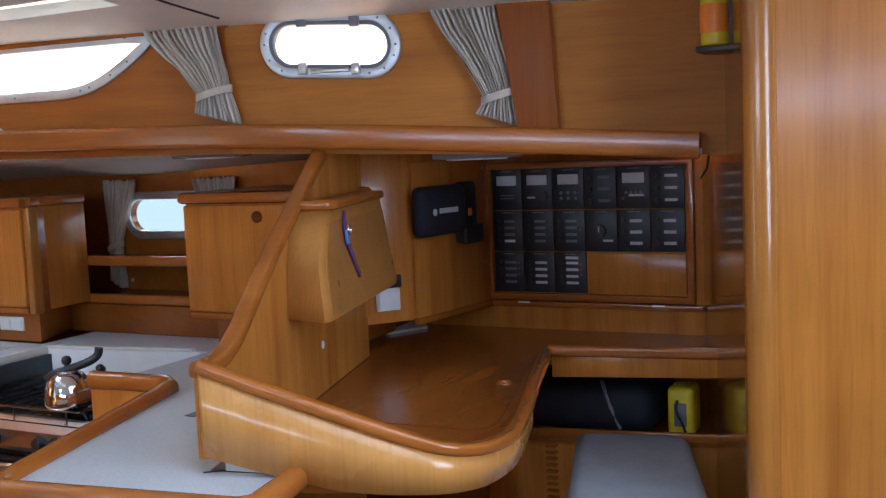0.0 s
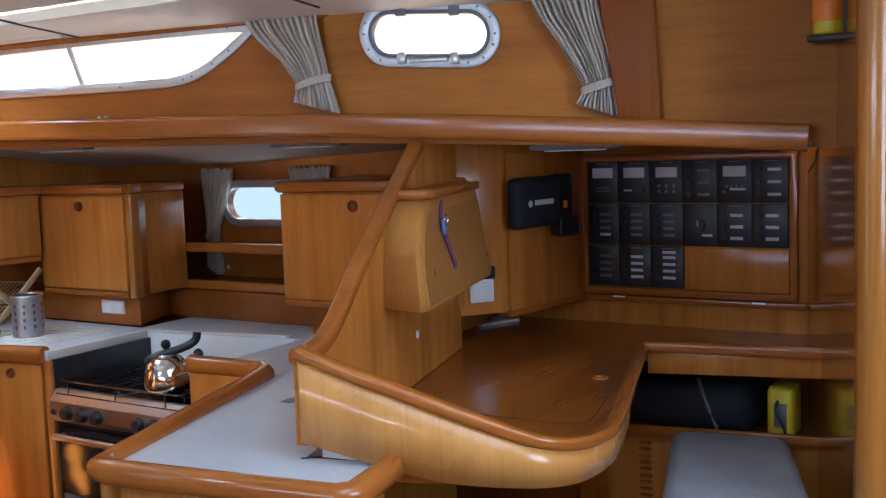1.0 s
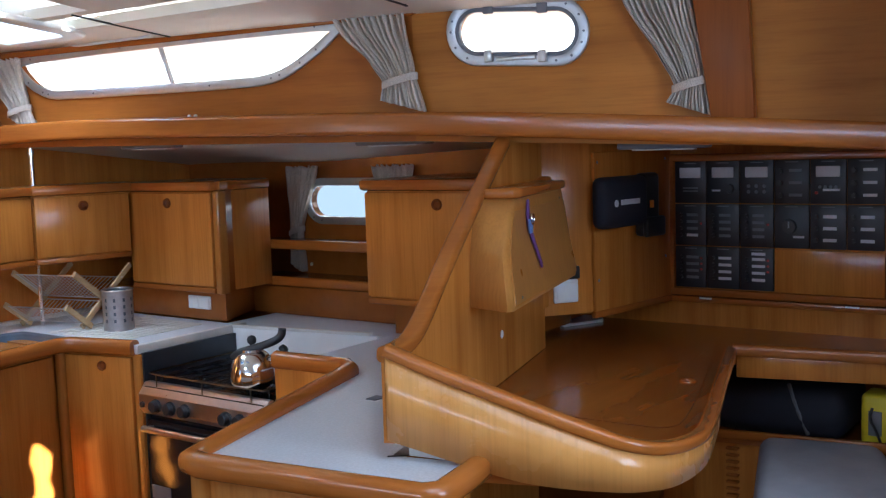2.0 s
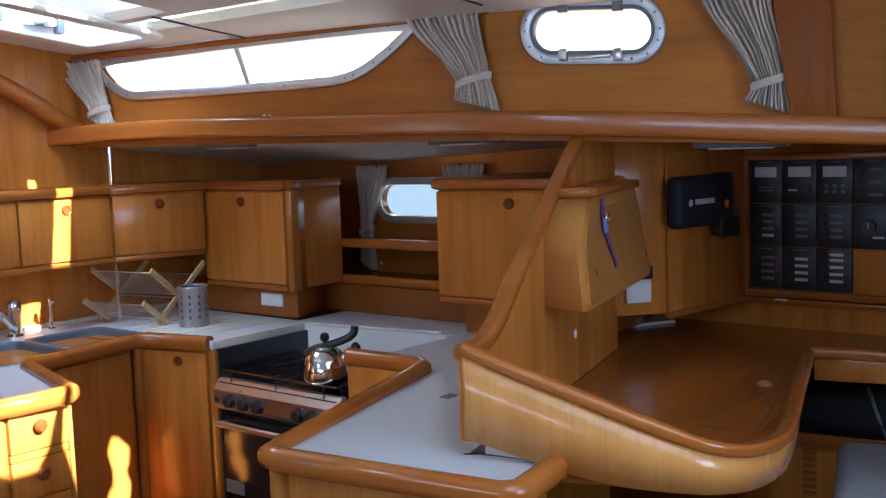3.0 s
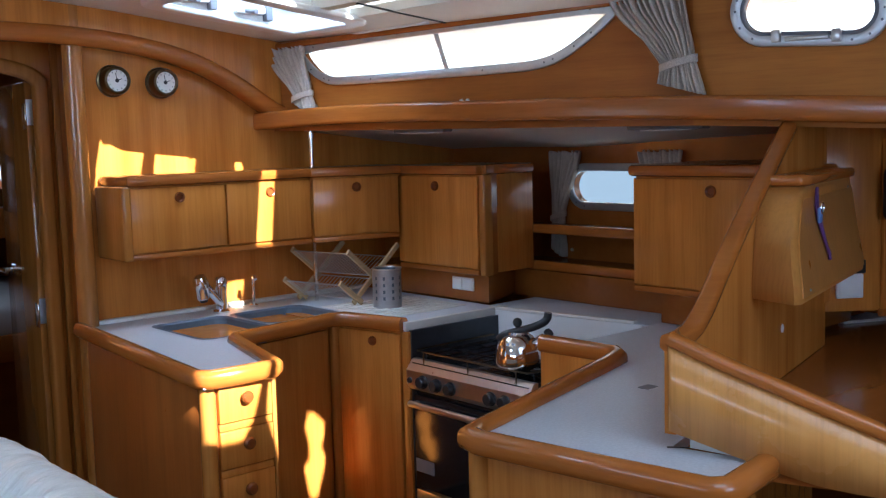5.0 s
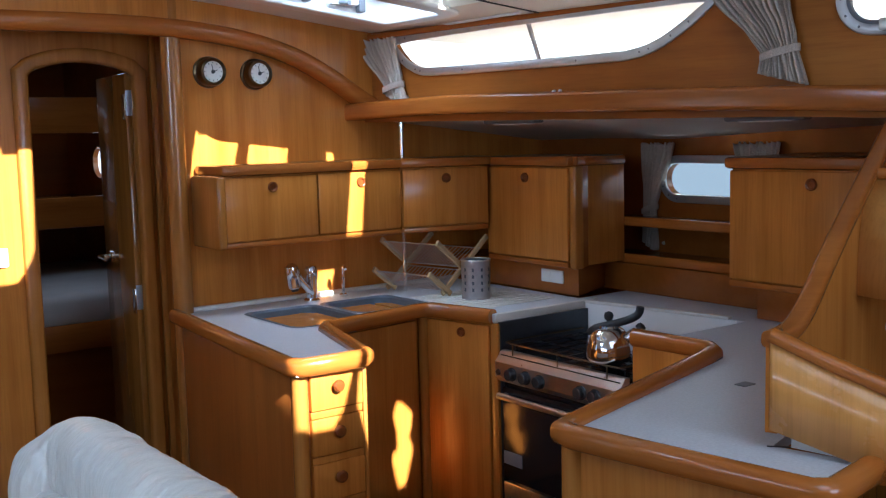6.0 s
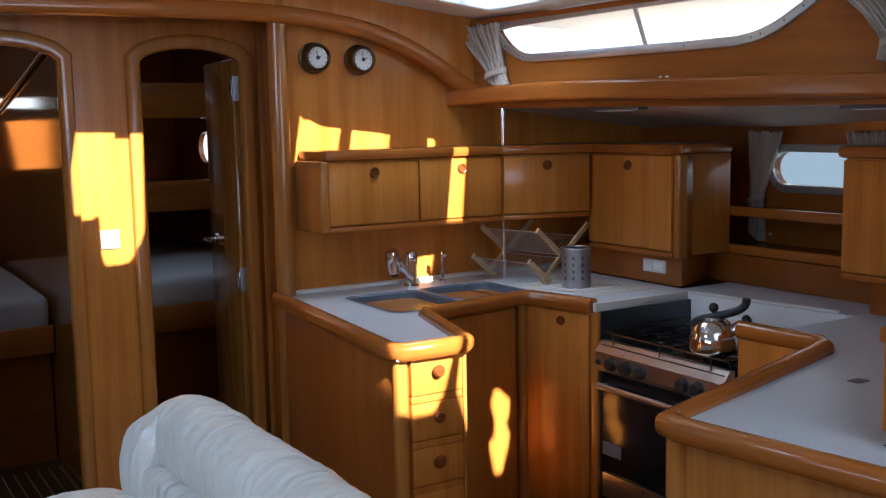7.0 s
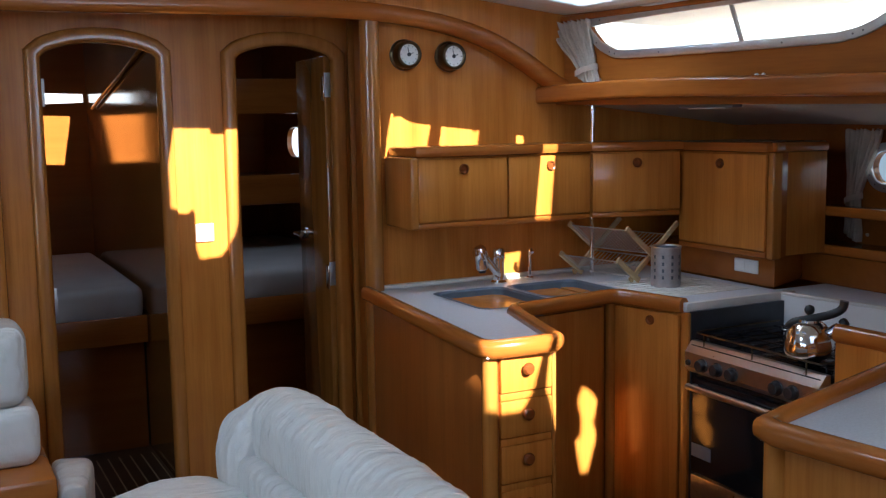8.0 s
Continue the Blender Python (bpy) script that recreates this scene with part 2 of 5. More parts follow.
def sweep(path, prof, closed=False, up=Vector((0, 0, 1))):
    """Sweeps a closed profile (side, up) along a path of points; side is to the right of the way."""
    path = [Vector(p) for p in path]
    n, bm, rings = len(path), bmesh.new(), []
    for i, p in enumerate(path):
        a = path[i - 1] if (i or closed) else None
        c = path[(i + 1) % n] if (i < n - 1 or closed) else None
        d0 = (p - a).normalized() if a is not None else (c - p).normalized()
        d1 = (c - p).normalized() if c is not None else d0
        d = (d0 + d1).normalized()
        side = d.cross(up)
        if side.length < 0.05:
            side = d.cross(Vector((0, 1, 0)))
        side.normalize()
        k = 1 / max(0.5, d.dot(d1))
        upv = side.cross(d).normalized()
        rings.append([bm.verts.new(p + side * s * k + upv * z) for s, z in prof])
    m = len(prof)
    for i in range(n if closed else n - 1):
        A, B = rings[i], rings[(i + 1) % n]
        for j in range(m):
            bm.faces.new((A[j], A[(j + 1) % m], B[(j + 1) % m], B[j]))
    if not closed:
        bm.faces.new(rings[0][::-1]), bm.faces.new(rings[-1])
    return bm


def rounded(w, h, r, n=4):
    return oval(0, 0, w, h, r, n)


def tube(path, r, n=10, closed=False, up=Vector((0, 0, 1))):
    return sweep(path, [(r * math.cos(2 * math.pi * k / n), r * math.sin(2 * math.pi * k / n)) for k in range(n)], closed, up)


def lathe(prof, n=24):
    """A solid of revolution about z from (radius, height)."""
    bm = bmesh.new()
    rings = [[bm.verts.new((max(r, 1e-4) * math.cos(2 * math.pi * k / n), max(r, 1e-4) * math.sin(2 * math.pi * k / n), z)) for k in range(n)] for r, z in prof]
    for A, B in zip(rings, rings[1:]):
        for k in range(n):
            bm.faces.new((A[k], A[(k + 1) % n], B[(k + 1) % n], B[k]))
    bm.faces.new(rings[0][::-1]), bm.faces.new(rings[-1])
    return bm


def smooth_path(pts, times=2):
    pts = [Vector(p) for p in pts]
    for _ in range(times):
        out = [pts[0]]
        for a, c in zip(pts, pts[1:]):
            out += [a.lerp(c, 0.25), a.lerp(c, 0.75)]
        pts = out + [pts[-1]]
    return pts


def outward(P, Q, along, z, off=0.0):
    """A frame on a face: x along P-Q, z towards the saloon, y up."""
    u, n = facing(P, Q)
    p = Vector(P) + u * along + n * off
    m = Matrix(((u.x, 0, n.x, p.x), (u.y, 0, n.y, p.y), (0, 1, 0, z), (0, 0, 0, 1)))
    return m

# ---- large structure ----
CS0, CS1, CS2 = (2.565, 0.28), (2.265, 1.70), (2.035, 3.64)     # cabin side in plan, aft to forward
DIV0, DIV1 = (1.468, 1.186), (2.62, 1.52)                        # nav partition in plan
PART0, PART1 = (2.245, 0.315), (3.22, 0.63)                       # polished partition in plan

setting("floor", box(-2.7, 3.4, -2.6, 6.4, -0.05, 0.0), TEAK, "dark teak cabin sole with pale strips", "floor")
setting("water", box(-300, 300, -300, 300, -1.06, -1.0), WATER, "pale water round the hull", "water")

# sink bulkhead, the return beside the doors, and the bulkhead with two arched doors
setting("wall_north", plate((1.29, 3.47), (3.0, 3.47), [(0, 0), (1.71, 0), (1.71, 1.5), (0.79, 1.56), (0.75, 1.99), (0, 1.99)], [], 0.04), VENEER, "honey veneered galley bulkhead")
setting("wall_return", prism([(1.29, 3.46), (1.355, 3.72), (1.40, 3.72), (1.335, 3.46)], 0, 1.99), VENEER, "narrow veneered return beside the cabin door")


def arch(c, w, spring, top, low, n=14):
    """A door opening: upright sides, small shoulders, flat arch."""
    pts = [(c - w / 2, low), (c - w / 2, spring)]
    for k in range(1, n):
        a = -1 + 2 * k / n
        pts.append((c + a * w / 2, spring + 0.012 + (top - spring - 0.012) * (1 - abs(a) ** 2.2)))
    return pts + [(c + w / 2, spring), (c + w / 2, low)]


ARCH_L, ARCH_R = arch(0.4135, 0.42, 1.715, 1.775, 0.12), arch(1.0535, 0.41, 1.715, 1.775, 0.12)
W0 = (-1.2, 3.72)
SHIFT = lambda loop: [(a + 1.2, z) for a, z in loop]
setting("wall_doors", plate(W0, (1.36, 3.72), [(0, 0), (2.56, 0), (2.56, 1.99), (0, 1.99)], [SHIFT(ARCH_L), SHIFT(ARCH_R)], 0.035), VENEER,
        "honey veneered bulkhead with two arched cabin doorways")


def door_frame(name, loop):
    path = [(a, 3.715, z) for a, z in loop]
    fr = link(name, sweep(path, rounded(0.050, 0.05, 0.014), up=Vector((0, 1, 0))), POST)
    return tagged(fr, "rounded solid wood frame round an arched doorway", "door frame", "", "structure")


door_frame("trim_door", ARCH_L), door_frame("trim_door", ARCH_R)
setting("trim_post", tube([(1.275, 3.45, 0), (1.275, 3.45, 1.97)], 0.034, 20), POST, "rounded wooden corner post of the galley bulkhead")
setting("trim_wall_end", box(0.03, 0.085, 3.66, 3.72, 0, 1.97, 0.015), POST, "upright wooden batten beside the cabin door")
setting("trim_bulkhead_seam", box(1.30, 1.325, 3.705, 3.722, 0, 1.97, 0.004), POST, "narrow upright wooden cover strip")

# curved beam under the deck, falling to the side shelf
BEAM_RAW = [(-1.2, 1.86), (0.1, 1.862), (0.6, 1.868), (1.0, 1.872), (1.212, 1.868), (1.38, 1.855), (1.526, 1.832), (1.65, 1.80), (1.75, 1.762), (1.866, 1.70), (1.935, 1.655), (2.0, 1.617), (2.08, 1.592)]
BEAM = [(-0.17 + (x + 0.17) * 1.018, 1.488 + (z - 1.488) * 1.018) for x, z in BEAM_RAW]
setting("beam_front", plate((0, 3.42), (1, 3.42), BEAM + [(2.12, 1.595), (2.12, 2.0), (-1.2, 2.0)], [], 0.05), VENEER, "curved veneered deck beam over the galley bulkhead")
setting("beam_edge", sweep([(p.x, 3.432, p.y - 0.022) for p in smooth_path([(x, z, 0) for x, z in BEAM], 1)], rounded(0.085, 0.06, 0.024), up=Vector((0, 0, 1))), TRIM,
        "rounded reddish lower edge of the curved beam", smooth=0.9)

# headliner: a cambered skin with a real hatch opening
CAMBER = [(-2.6, 1.82), (-2.0, 1.87), (-1.2, 1.96), (-0.3, 2.0), (0.5, 2.0), (1.0, 1.975), (1.42, 1.938), (1.78, 1.894), (1.815, 1.8897), (1.925, 1.8763), (1.96, 1.872), (2.14, 1.853), (2.6, 1.835)]
HX0, HX1, HY0, HY1 = 1.42, 1.96, 2.78, 3.16


def headliner():
    bm = bmesh.new()
    ys = [-1.3, 1.0, 1.5, 1.75, 2.47, 2.56, HY0, HY1, 3.47]
    grid = [[bm.verts.new((x, y, z)) for y in ys] for x, z in CAMBER]
    for i in range(len(CAMBER) - 1):
        for j in range(len(ys) - 1):
            if HX0 <= CAMBER[i][0] < HX1 and ys[j] == HY0:
                continue
            x0, y0 = CAMBER[i][0], ys[j]
            # further openings, cut only to let the shaped sun beams through
            if 0.5 <= x0 < 1.925 and y0 == -1.3 or 0.5 <= x0 < 1.42 and 1.5 <= y0 < HY0 or x0 == 1.42 and 2.47 <= y0 < HY0 or x0 == 1.815 and 1.75 <= y0 < HY0 or x0 == 0.5 and y0 == HY0:
                continue
            bm.faces.new((grid[i][j], grid[i + 1][j], grid[i + 1][j + 1], grid[i][j + 1]))
    g = bmesh.ops.extrude_face_region(bm, geom=bm.faces[:])
    bmesh.ops.translate(bm, vec=(0, 0, 0.03), verts=[v for v in g["geom"] if isinstance(v, bmesh.types.BMVert)])
    return bm


def camber(x):
    for (a, za), (c, zc) in zip(CAMBER, CAMBER[1:]):
        if a <= x <= c:
            return za + (zc - za) * (x - a) / (c - a)
    return 1.84


setting("ceiling", headliner(), LINER, "cream vinyl headliner panels with dark joints", "ceiling")


def cabin_ceiling():
    bm = bmesh.new()
    edges = []
    # second loop: opening added so a sun patch reaches the cabin end wall
    for loop in ([(-1.3, 3.47), (2.06, 3.47), (2.06, 6.4), (-1.3, 6.4)], [(0.42, 5.0), (0.60, 4.99), (0.65, 5.45), (0.42, 5.46)]):
        vs = [bm.verts.new((x, y, 1.99)) for x, y in loop]
        edges += [bm.edges.new((vs[i], vs[(i + 1) % 4])) for i in range(4)]
    bmesh.ops.triangle_fill(bm, use_beauty=True, use_dissolve=False, edges=edges)
    g = bmesh.ops.extrude_face_region(bm, geom=bm.faces[:])
    bmesh.ops.translate(bm, vec=(0, 0, 0.02), verts=[v for v in g["geom"] if isinstance(v, bmesh.types.BMVert)])
    return bm


setting("ceiling_cabins", cabin_ceiling(), LINER, "pale ceiling of the forward cabins", "ceiling")
for yy in (2.56, 1.62):
    setting("trim_ceiling_joint", sweep([(x, yy, camber(x) - 0.001) for x in (1.79, 1.88, 1.96, 2.05, 2.14)], rounded(0.008, 0.006, 0.002, 1)), BLACK, "dark joint between headliner panels")

# cabin side with its window and portlight
L1, L2 = (Vector(CS2) - Vector(CS1)).length, (Vector(CS1) - Vector(CS0)).length


def window_loop(g=0.0):
    """Long window outline, along from CS1 forward; g grows it."""
    raw = [(0.235 - g, 1.832 + g), (0.30, 1.79 - g * .6), (0.40, 1.737 - g), (0.47, 1.712 - g), (0.56, 1.7 - g), (1.40, 1.704 - g), (1.46, 1.712 - g), (1.53, 1.74 - g * .6), (1.585 + g, 1.79), (1.60 + g, 1.815 + g), (1.2, 1.826 + g), (0.7, 1.832 + g)]
    pts = [Vector((a, z, 0)) for a, z in raw]
    out = []
    for i, p in enumerate(pts):
        a, c = pts[i - 1], pts[(i + 1) % len(pts)]
        out += [p.lerp(a, 0.2), p.lerp(c, 0.2)]
    return [(p.x, p.y) for p in out]


setting("wall_cabin_side_forward", plate(CS1, CS2, [(0, 1.5), (L1, 1.53), (L1, 1.9), (0, 1.9)], [window_loop()], 0.03), REDLINING, "honey lined cabin side with a long window")
PORT = (0.305, 1.778, 0.37, 0.150, 0.075)
PTILT = -0.06


def flip(loop):
    return [(L2 - a, z) for a, z in loop]


PORT_HOLE = flip(oval(PORT[0], PORT[1], PORT[2] - 0.03, PORT[3] - 0.024, 0.07, tilt=PTILT))
setting("wall_cabin_side_aft", plate(CS0, CS1, [(0, 1.44), (L2, 1.5), (L2, 1.9), (0, 1.9)], [PORT_HOLE], 0.03), LINING, "honey lined cabin side with an opening portlight")


def on_face(P, Q, a, z, off):
    u, n = facing(P, Q)
    p = Vector(P) + u * a + n * off
    return Vector((p.x, p.y, z))


def face_ring(P, Q, loop, w, d, off):
    _, n = facing(P, Q)
    return sweep([on_face(P, Q, a, z, off) for a, z in loop], rounded(w, d, min(w, d) * 0.4, 2), True, Vector((n.x, n.y, 0)))


def screw_heads(P, Q, loop, count, off, parent, name="screw", r=0.0035):
    for k in range(count):
        a, z = loop[int(k * len(loop) / count)]
        part(name, lathe([(0.0008, 0.0018), (r * 0.8, 0.0014), (r, 0.0)][::-1], 8), GREY, parent, m=outward(P, Q, a, z, off))


win = tagged(new("window_long"), "long fixed window with a riveted aluminium frame and one mullion", "window", "", "structure")
part("window_frame", face_ring(CS1, CS2, window_loop(0.008), 0.03, 0.012, 0.005), ALU, win)
part("mullion", sweep([on_face(CS1, CS2, 0.935, 1.832, 0.0), on_face(CS1, CS2, 0.885, 1.70, 0.0)], rounded(0.014, 0.012, 0.004, 2), up=Vector((1, 0, 0))), ALU, win)
pane = part("pane", plate(CS1, CS2, window_loop(0.004), [], 0.004, -0.02), GLASS, win)
pane.visible_shadow = False
screw_heads(CS1, CS2, window_loop(0.008), 16, 0.011, win)

port = tagged(new("window_portlight"), "oval opening portlight in an aluminium frame with hinges and latches", "window", "", "structure")
part("window_frame", face_ring(CS0, CS1, flip(oval(*PORT, tilt=PTILT)), 0.03, 0.014, 0.006), ALU, port)
part("inner_frame", face_ring(CS0, CS1, flip(oval(PORT[0], PORT[1], PORT[2] - 0.036, PORT[3] - 0.034, 0.062, tilt=PTILT)), 0.012, 0.02, 0.004), GREY, port)
pane = part("pane", plate(CS0, CS1, PORT_HOLE, [], 0.004, -0.02), GLASS, port)
pane.visible_shadow = False
screw_heads(CS0, CS1, flip(oval(*PORT, tilt=PTILT)), 12, 0.013, port)
for da in (-0.075, 0.075):
    part("hinge", box(-0.014, 0.014, -0.012, 0.018, 0, 0.016, 0.004), GREY, port, m=outward(CS0, CS1, L2 - (PORT[0] + da), PORT[1] + 0.058 + da * PTILT, 0.006))
    part("latch", box(-0.012, 0.012, -0.010, 0.022, 0, 0.02, 0.004), STEEL, port, m=outward(CS0, CS1, L2 - (PORT[0] + da), PORT[1] - 0.070 + da * PTILT, 0.006))
part("latch_bar", box(-0.055, 0.055, -0.006, 0.006, 0, 0.012, 0.003), STEEL, port, m=outward(CS0, CS1, L2 - PORT[0], PORT[1] - 0.069, 0.006))

# bright distance outside the openings
for nm, bm in (("backdrop_side", box(3.6, 3.62, -1.5, 8.5, 1.35, 3.4)), ("backdrop_bow", box(-0.2, 1.2, 6.6, 6.62, 1.4, 2.0)), ("backdrop_top", box(0.8, 3.0, 2.0, 4.2, 2.9, 2.92))):
    tagged(link(nm, bm, SKYGLOW), "bright hazy sky outside the windows", "sky", "", "structure")
tagged(link("backdrop_sea", box(3.5, 3.52, 1.0, 5.5, 0.6, 1.36), SEAGLOW), "pale hazy water and sky beyond the hull port", "distance", "", "structure")

# reddish strip under the headliner, the side shelf, the side deck above the galley
strip = [on_face(CS1, CS2, a, 1.842 + 0.012 * (1 - a / L1), 0.008) for a in (L1, 1.2, 0.6, 0.0)] + [on_face(CS0, CS1, L2 - a, 1.862, 0.008) for a in (0.02, 0.6, L2)]
setting("trim_headliner", sweep(strip, rounded(0.02, 0.022, 0.006, 2)), TRIM, "reddish wooden strip under the headliner")
VAL = [(2.00, 3.56, 1.562), (2.04, 3.3, 1.571), (2.075, 2.95, 1.577), (2.13, 2.5, 1.567), (2.20, 1.95, 1.556), (2.245, 1.6, 1.545), (2.30, 1.3, 1.530), (2.385, 0.9, 1.504), (2.475, 0.46, 1.472)]
VALS = smooth_path(VAL, 2)
setting("trim_side_shelf", sweep([p + Vector((0.005, 0, 0)) for p in VALS], rounded(0.11, 0.064, 0.013)), TRIM, "long reddish fiddle shelf along the cabin side", smooth=0.8)


def side_deck():
    bm = bmesh.new()
    a = [bm.verts.new(p + Vector((0.03, 0, -0.022))) for p in VALS]
    c = [bm.verts.new((3.25, p.y + 0.25, p.z - 0.04 - 0.13 * min(1, max(0, (p.y - 1.0) / 1.5)))) for p in VALS]
    for i in range(len(a) - 1):
        bm.faces.new((a[i], a[i + 1], c[i + 1], c[i]))
    g = bmesh.ops.extrude_face_region(bm, geom=bm.faces[:])
    bmesh.ops.translate(bm, vec=(0, 0, 0.015), verts=[v for v in g["geom"] if isinstance(v, bmesh.types.BMVert)])
    return bm


setting("ceiling_side_deck", side_deck(), LINER, "cream liner under the side deck", "ceiling")

# outboard hull lining with its small port
HP0, HP1 = (2.97, 1.3), (2.97, 3.5)
HULL_PORT = oval(1.27, 1.283, 0.38, 0.122, 0.06)
setting("wall_hull", plate(HP0, HP1, [(0, 0), (2.2, 0), (2.2, 1.55), (0.42, 1.55), (0.42, 0.84), (0, 0.84)], [HULL_PORT], 0.03), DESK, "dark wooden hull lining behind the galley")
hp = tagged(new("window_hull_port"), "small oval hull port in an aluminium frame", "window", "", "structure")
part("window_frame", face_ring(HP0, HP1, oval(1.27, 1.283, 0.41, 0.15, 0.074), 0.03, 0.012, 0.005), ALU, hp)
pane = part("pane", plate(HP0, HP1, HULL_PORT, [], 0.004, -0.02), GLASS, hp)
pane.visible_shadow = False
screw_heads(HP0, HP1, oval(1.27, 1.283, 0.41, 0.15, 0.074), 12, 0.011, hp)

# nav corner: instrument wall, slanted wall, polished partition and its post
setting("wall_nav", box(3.19, 3.22, 0.55, 1.75, 0, 1.55), VENEER, "veneered wall behind the instrument panel")
setting("wall_partition", slab(PART0, PART1, 0, 1.95, 0.03, -0.03, 0), GLOSSY, "polished veneered partition beside the chart table")
setting("trim_partition_post", tube([(2.227, 0.272, 0), (2.227, 0.272, 1.97)], 0.036, 24), POST, "thick rounded wooden post at the partition end")
setting("wall_aft_partition", slab((2.240, 0.252), (2.30, -0.75), 0, 1.95, 0.03, -0.012, 0), VENEER, "honey veneered companionway panel")

# the rest of the saloon, out of view: walls added to close the place
setting("wall_opposite", plate((-2.4, -2.6), (-2.4, 3.72), [(0, 0), (6.32, 0), (6.32, 1.9), (0, 1.9)], [oval(3.2, 1.7, 2.3, 0.24, 0.1)], 0.04), LINING, "veneered opposite cabin side with a long window")
setting("wall_companionway", plate((-2.6, -1.32), (2.6, -1.32), [(0, 0), (5.2, 0), (5.2, 2.36), (0, 2.36)], [], 0.02), VENEER, "plain veneered wall added to close the unseen aft end")


def sun_mask():
    """A sheet added over the headliner openings to shape the sunlight, with a hole for each sun spot; each hole is laid
    out by the (x, height) that its sun spot reaches on a bulkhead at y.
    """
    bm = bmesh.new()
    top, fall = 2.36, 0.62
    spots = [
        (3.72, [(0.647, 1.463), (0.778, 1.461), (0.777, 1.441), (0.868, 1.439), (0.855, 1.1), (0.838, 1.054), (0.80, 1.006), (0.724, 1.001), (0.712, 1.042), (0.712, 1.165), (0.70, 1.18), (0.69, 1.165), (0.623, 1.167), (0.621, 1.324)]),
        (3.47, [(1.325, 1.32), (1.362, 1.508), (1.372, 1.49), (1.45, 1.496), (1.525, 1.492), (1.495, 1.36), (1.35, 1.36)]),
        (3.47, [(1.567, 1.481), (1.62, 1.472), (1.689, 1.448), (1.69, 1.432), (1.717, 1.437), (1.705, 1.36), (1.545, 1.36)]),
        (3.47, [(1.879, 1.432), (1.905, 1.415), (1.914, 1.36), (1.877, 1.36)]),
        (3.25, [(1.852, 1.386), (1.911, 1.386), (1.886, 1.116), (1.822, 1.116)]),
        (3.47, [(1.825, 0.968), (1.893, 0.973), (1.881, 0.915), (1.867, 0.85), (1.793, 0.85)]),
        (2.41, [(1.13, 0.915), (1.345, 0.92), (1.318, 0.84), (1.29, 0.745), (1.255, 0.70), (1.20, 0.70), (1.15, 0.715)]),
        (2.41, [(1.362, 0.92), (1.395, 0.91), (1.39, 0.70), (1.37, 0.62), (1.355, 0.68), (1.335, 0.76), (1.345, 0.84)]),
        (2.94, [(1.80, 0.565), (1.83, 0.557), (1.87, 0.519), (1.862, 0.461), (1.85, 0.44), (1.867, 0.399), (1.86, 0.36), (1.828, 0.266), (1.80, 0.262), (1.79, 0.29), (1.773, 0.378), (1.798, 0.40), (1.80, 0.452), (1.783, 0.515)]),
    ]
    edges = []
    for loop in [[(-2.6, -2.5), (2.7, -2.5), (2.7, 2.72), (-2.6, 2.72)]] + [[(x, y - (top - z) / fall) for x, z in spot] for y, spot in spots]:
        vs = [bm.verts.new((x, y, top)) for x, y in loop]
        edges += [bm.edges.new((vs[i], vs[(i + 1) % len(vs)])) for i in range(len(vs))]
    bmesh.ops.triangle_fill(bm, use_beauty=True, use_dissolve=False, edges=edges)
    g = bmesh.ops.extrude_face_region(bm, geom=bm.faces[:])
    bmesh.ops.translate(bm, vec=(0, 0, 0.004), verts=[v for v in g["geom"] if isinstance(v, bmesh.types.BMVert)])
    return bm


# Flap added to block the view of the glowing backdrop through the openings.
setting("roof_backdrop_flap", box(0.9, 2.7, 2.772, 2.776, 1.965, 2.36), LINER, "added cream flap hiding the bright backdrop behind the openings")
setting("roof_sun_mask", sun_mask(), LINER, "added cream sheet with holes cut to shape the sun spots")
setting("wall_aft_side", box(2.5, 2.54, -1.3, 0.3, 0, 1.9), VENEER, "veneered aft cabin side")

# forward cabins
# Opaque panels added above the berth fill lamps, out of view.
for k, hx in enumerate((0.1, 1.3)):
    setting("window_berth_hatch_%d" % (k + 1), box(hx - 0.25, hx + 0.25, 4.25, 4.75, 1.965, 1.989, 0.008), LINER, "added square ceiling panel over the berth fill lamp")
# cabin partitions
setting("wall_cabins_divider", box(0.735, 0.76, 3.76, 6.2, 0, 1.99), GLOSSY, "polished wooden partition between two cabins")
setting("wall_cabins_end", plate((-1.2, 6.2), (1.76, 6.2), [(0, 0), (2.96, 0), (2.96, 1.99), (0, 1.99)], [[(1.68, 1.592), (1.92, 1.60), (1.92, 1.646), (1.68, 1.653)]], 0.04), DESK, "dark wooden end wall of the cabins")
setting("wall_cabin_left", box(-0.75, -0.72, 3.76, 6.2, 0, 1.99), DESK, "dark wooden cabin side")
setting("wall_cabin_right", plate((2.1, 3.5), (1.75, 6.2), [(0, 0), (2.72, 0), (2.72, 1.99), (0, 1.99)], [oval(2.29, 1.36, 0.24, 0.17, 0.08)], 0.03), DESK, "dark wooden cabin side with a small port")

# ---- galley ----


def knob(parent, P, Q, along, z, off, r=0.019):
    part("knob", lathe([(0.004, 0.022), (r * 0.7, 0.0215), (r * 0.95, 0.017), (r, 0.012), (r * 0.85, 0.006), (r * 0.6, 0.0)][::-1], 18), KNOB, parent, "turned reddish wooden knob", outward(P, Q, along, z, off))


def ring_pull(parent, P, Q, along, z, off, r=0.018):
    part("finger_pull", lathe([(0.006, 0.002), (r * 0.55, 0.002), (r * 0.7, 0.007), (r * 0.9, 0.0085), (r, 0.005), (r, 0.0)][::-1], 20), KNOB, parent, "round reddish wooden finger pull", outward(P, Q, along, z, off))


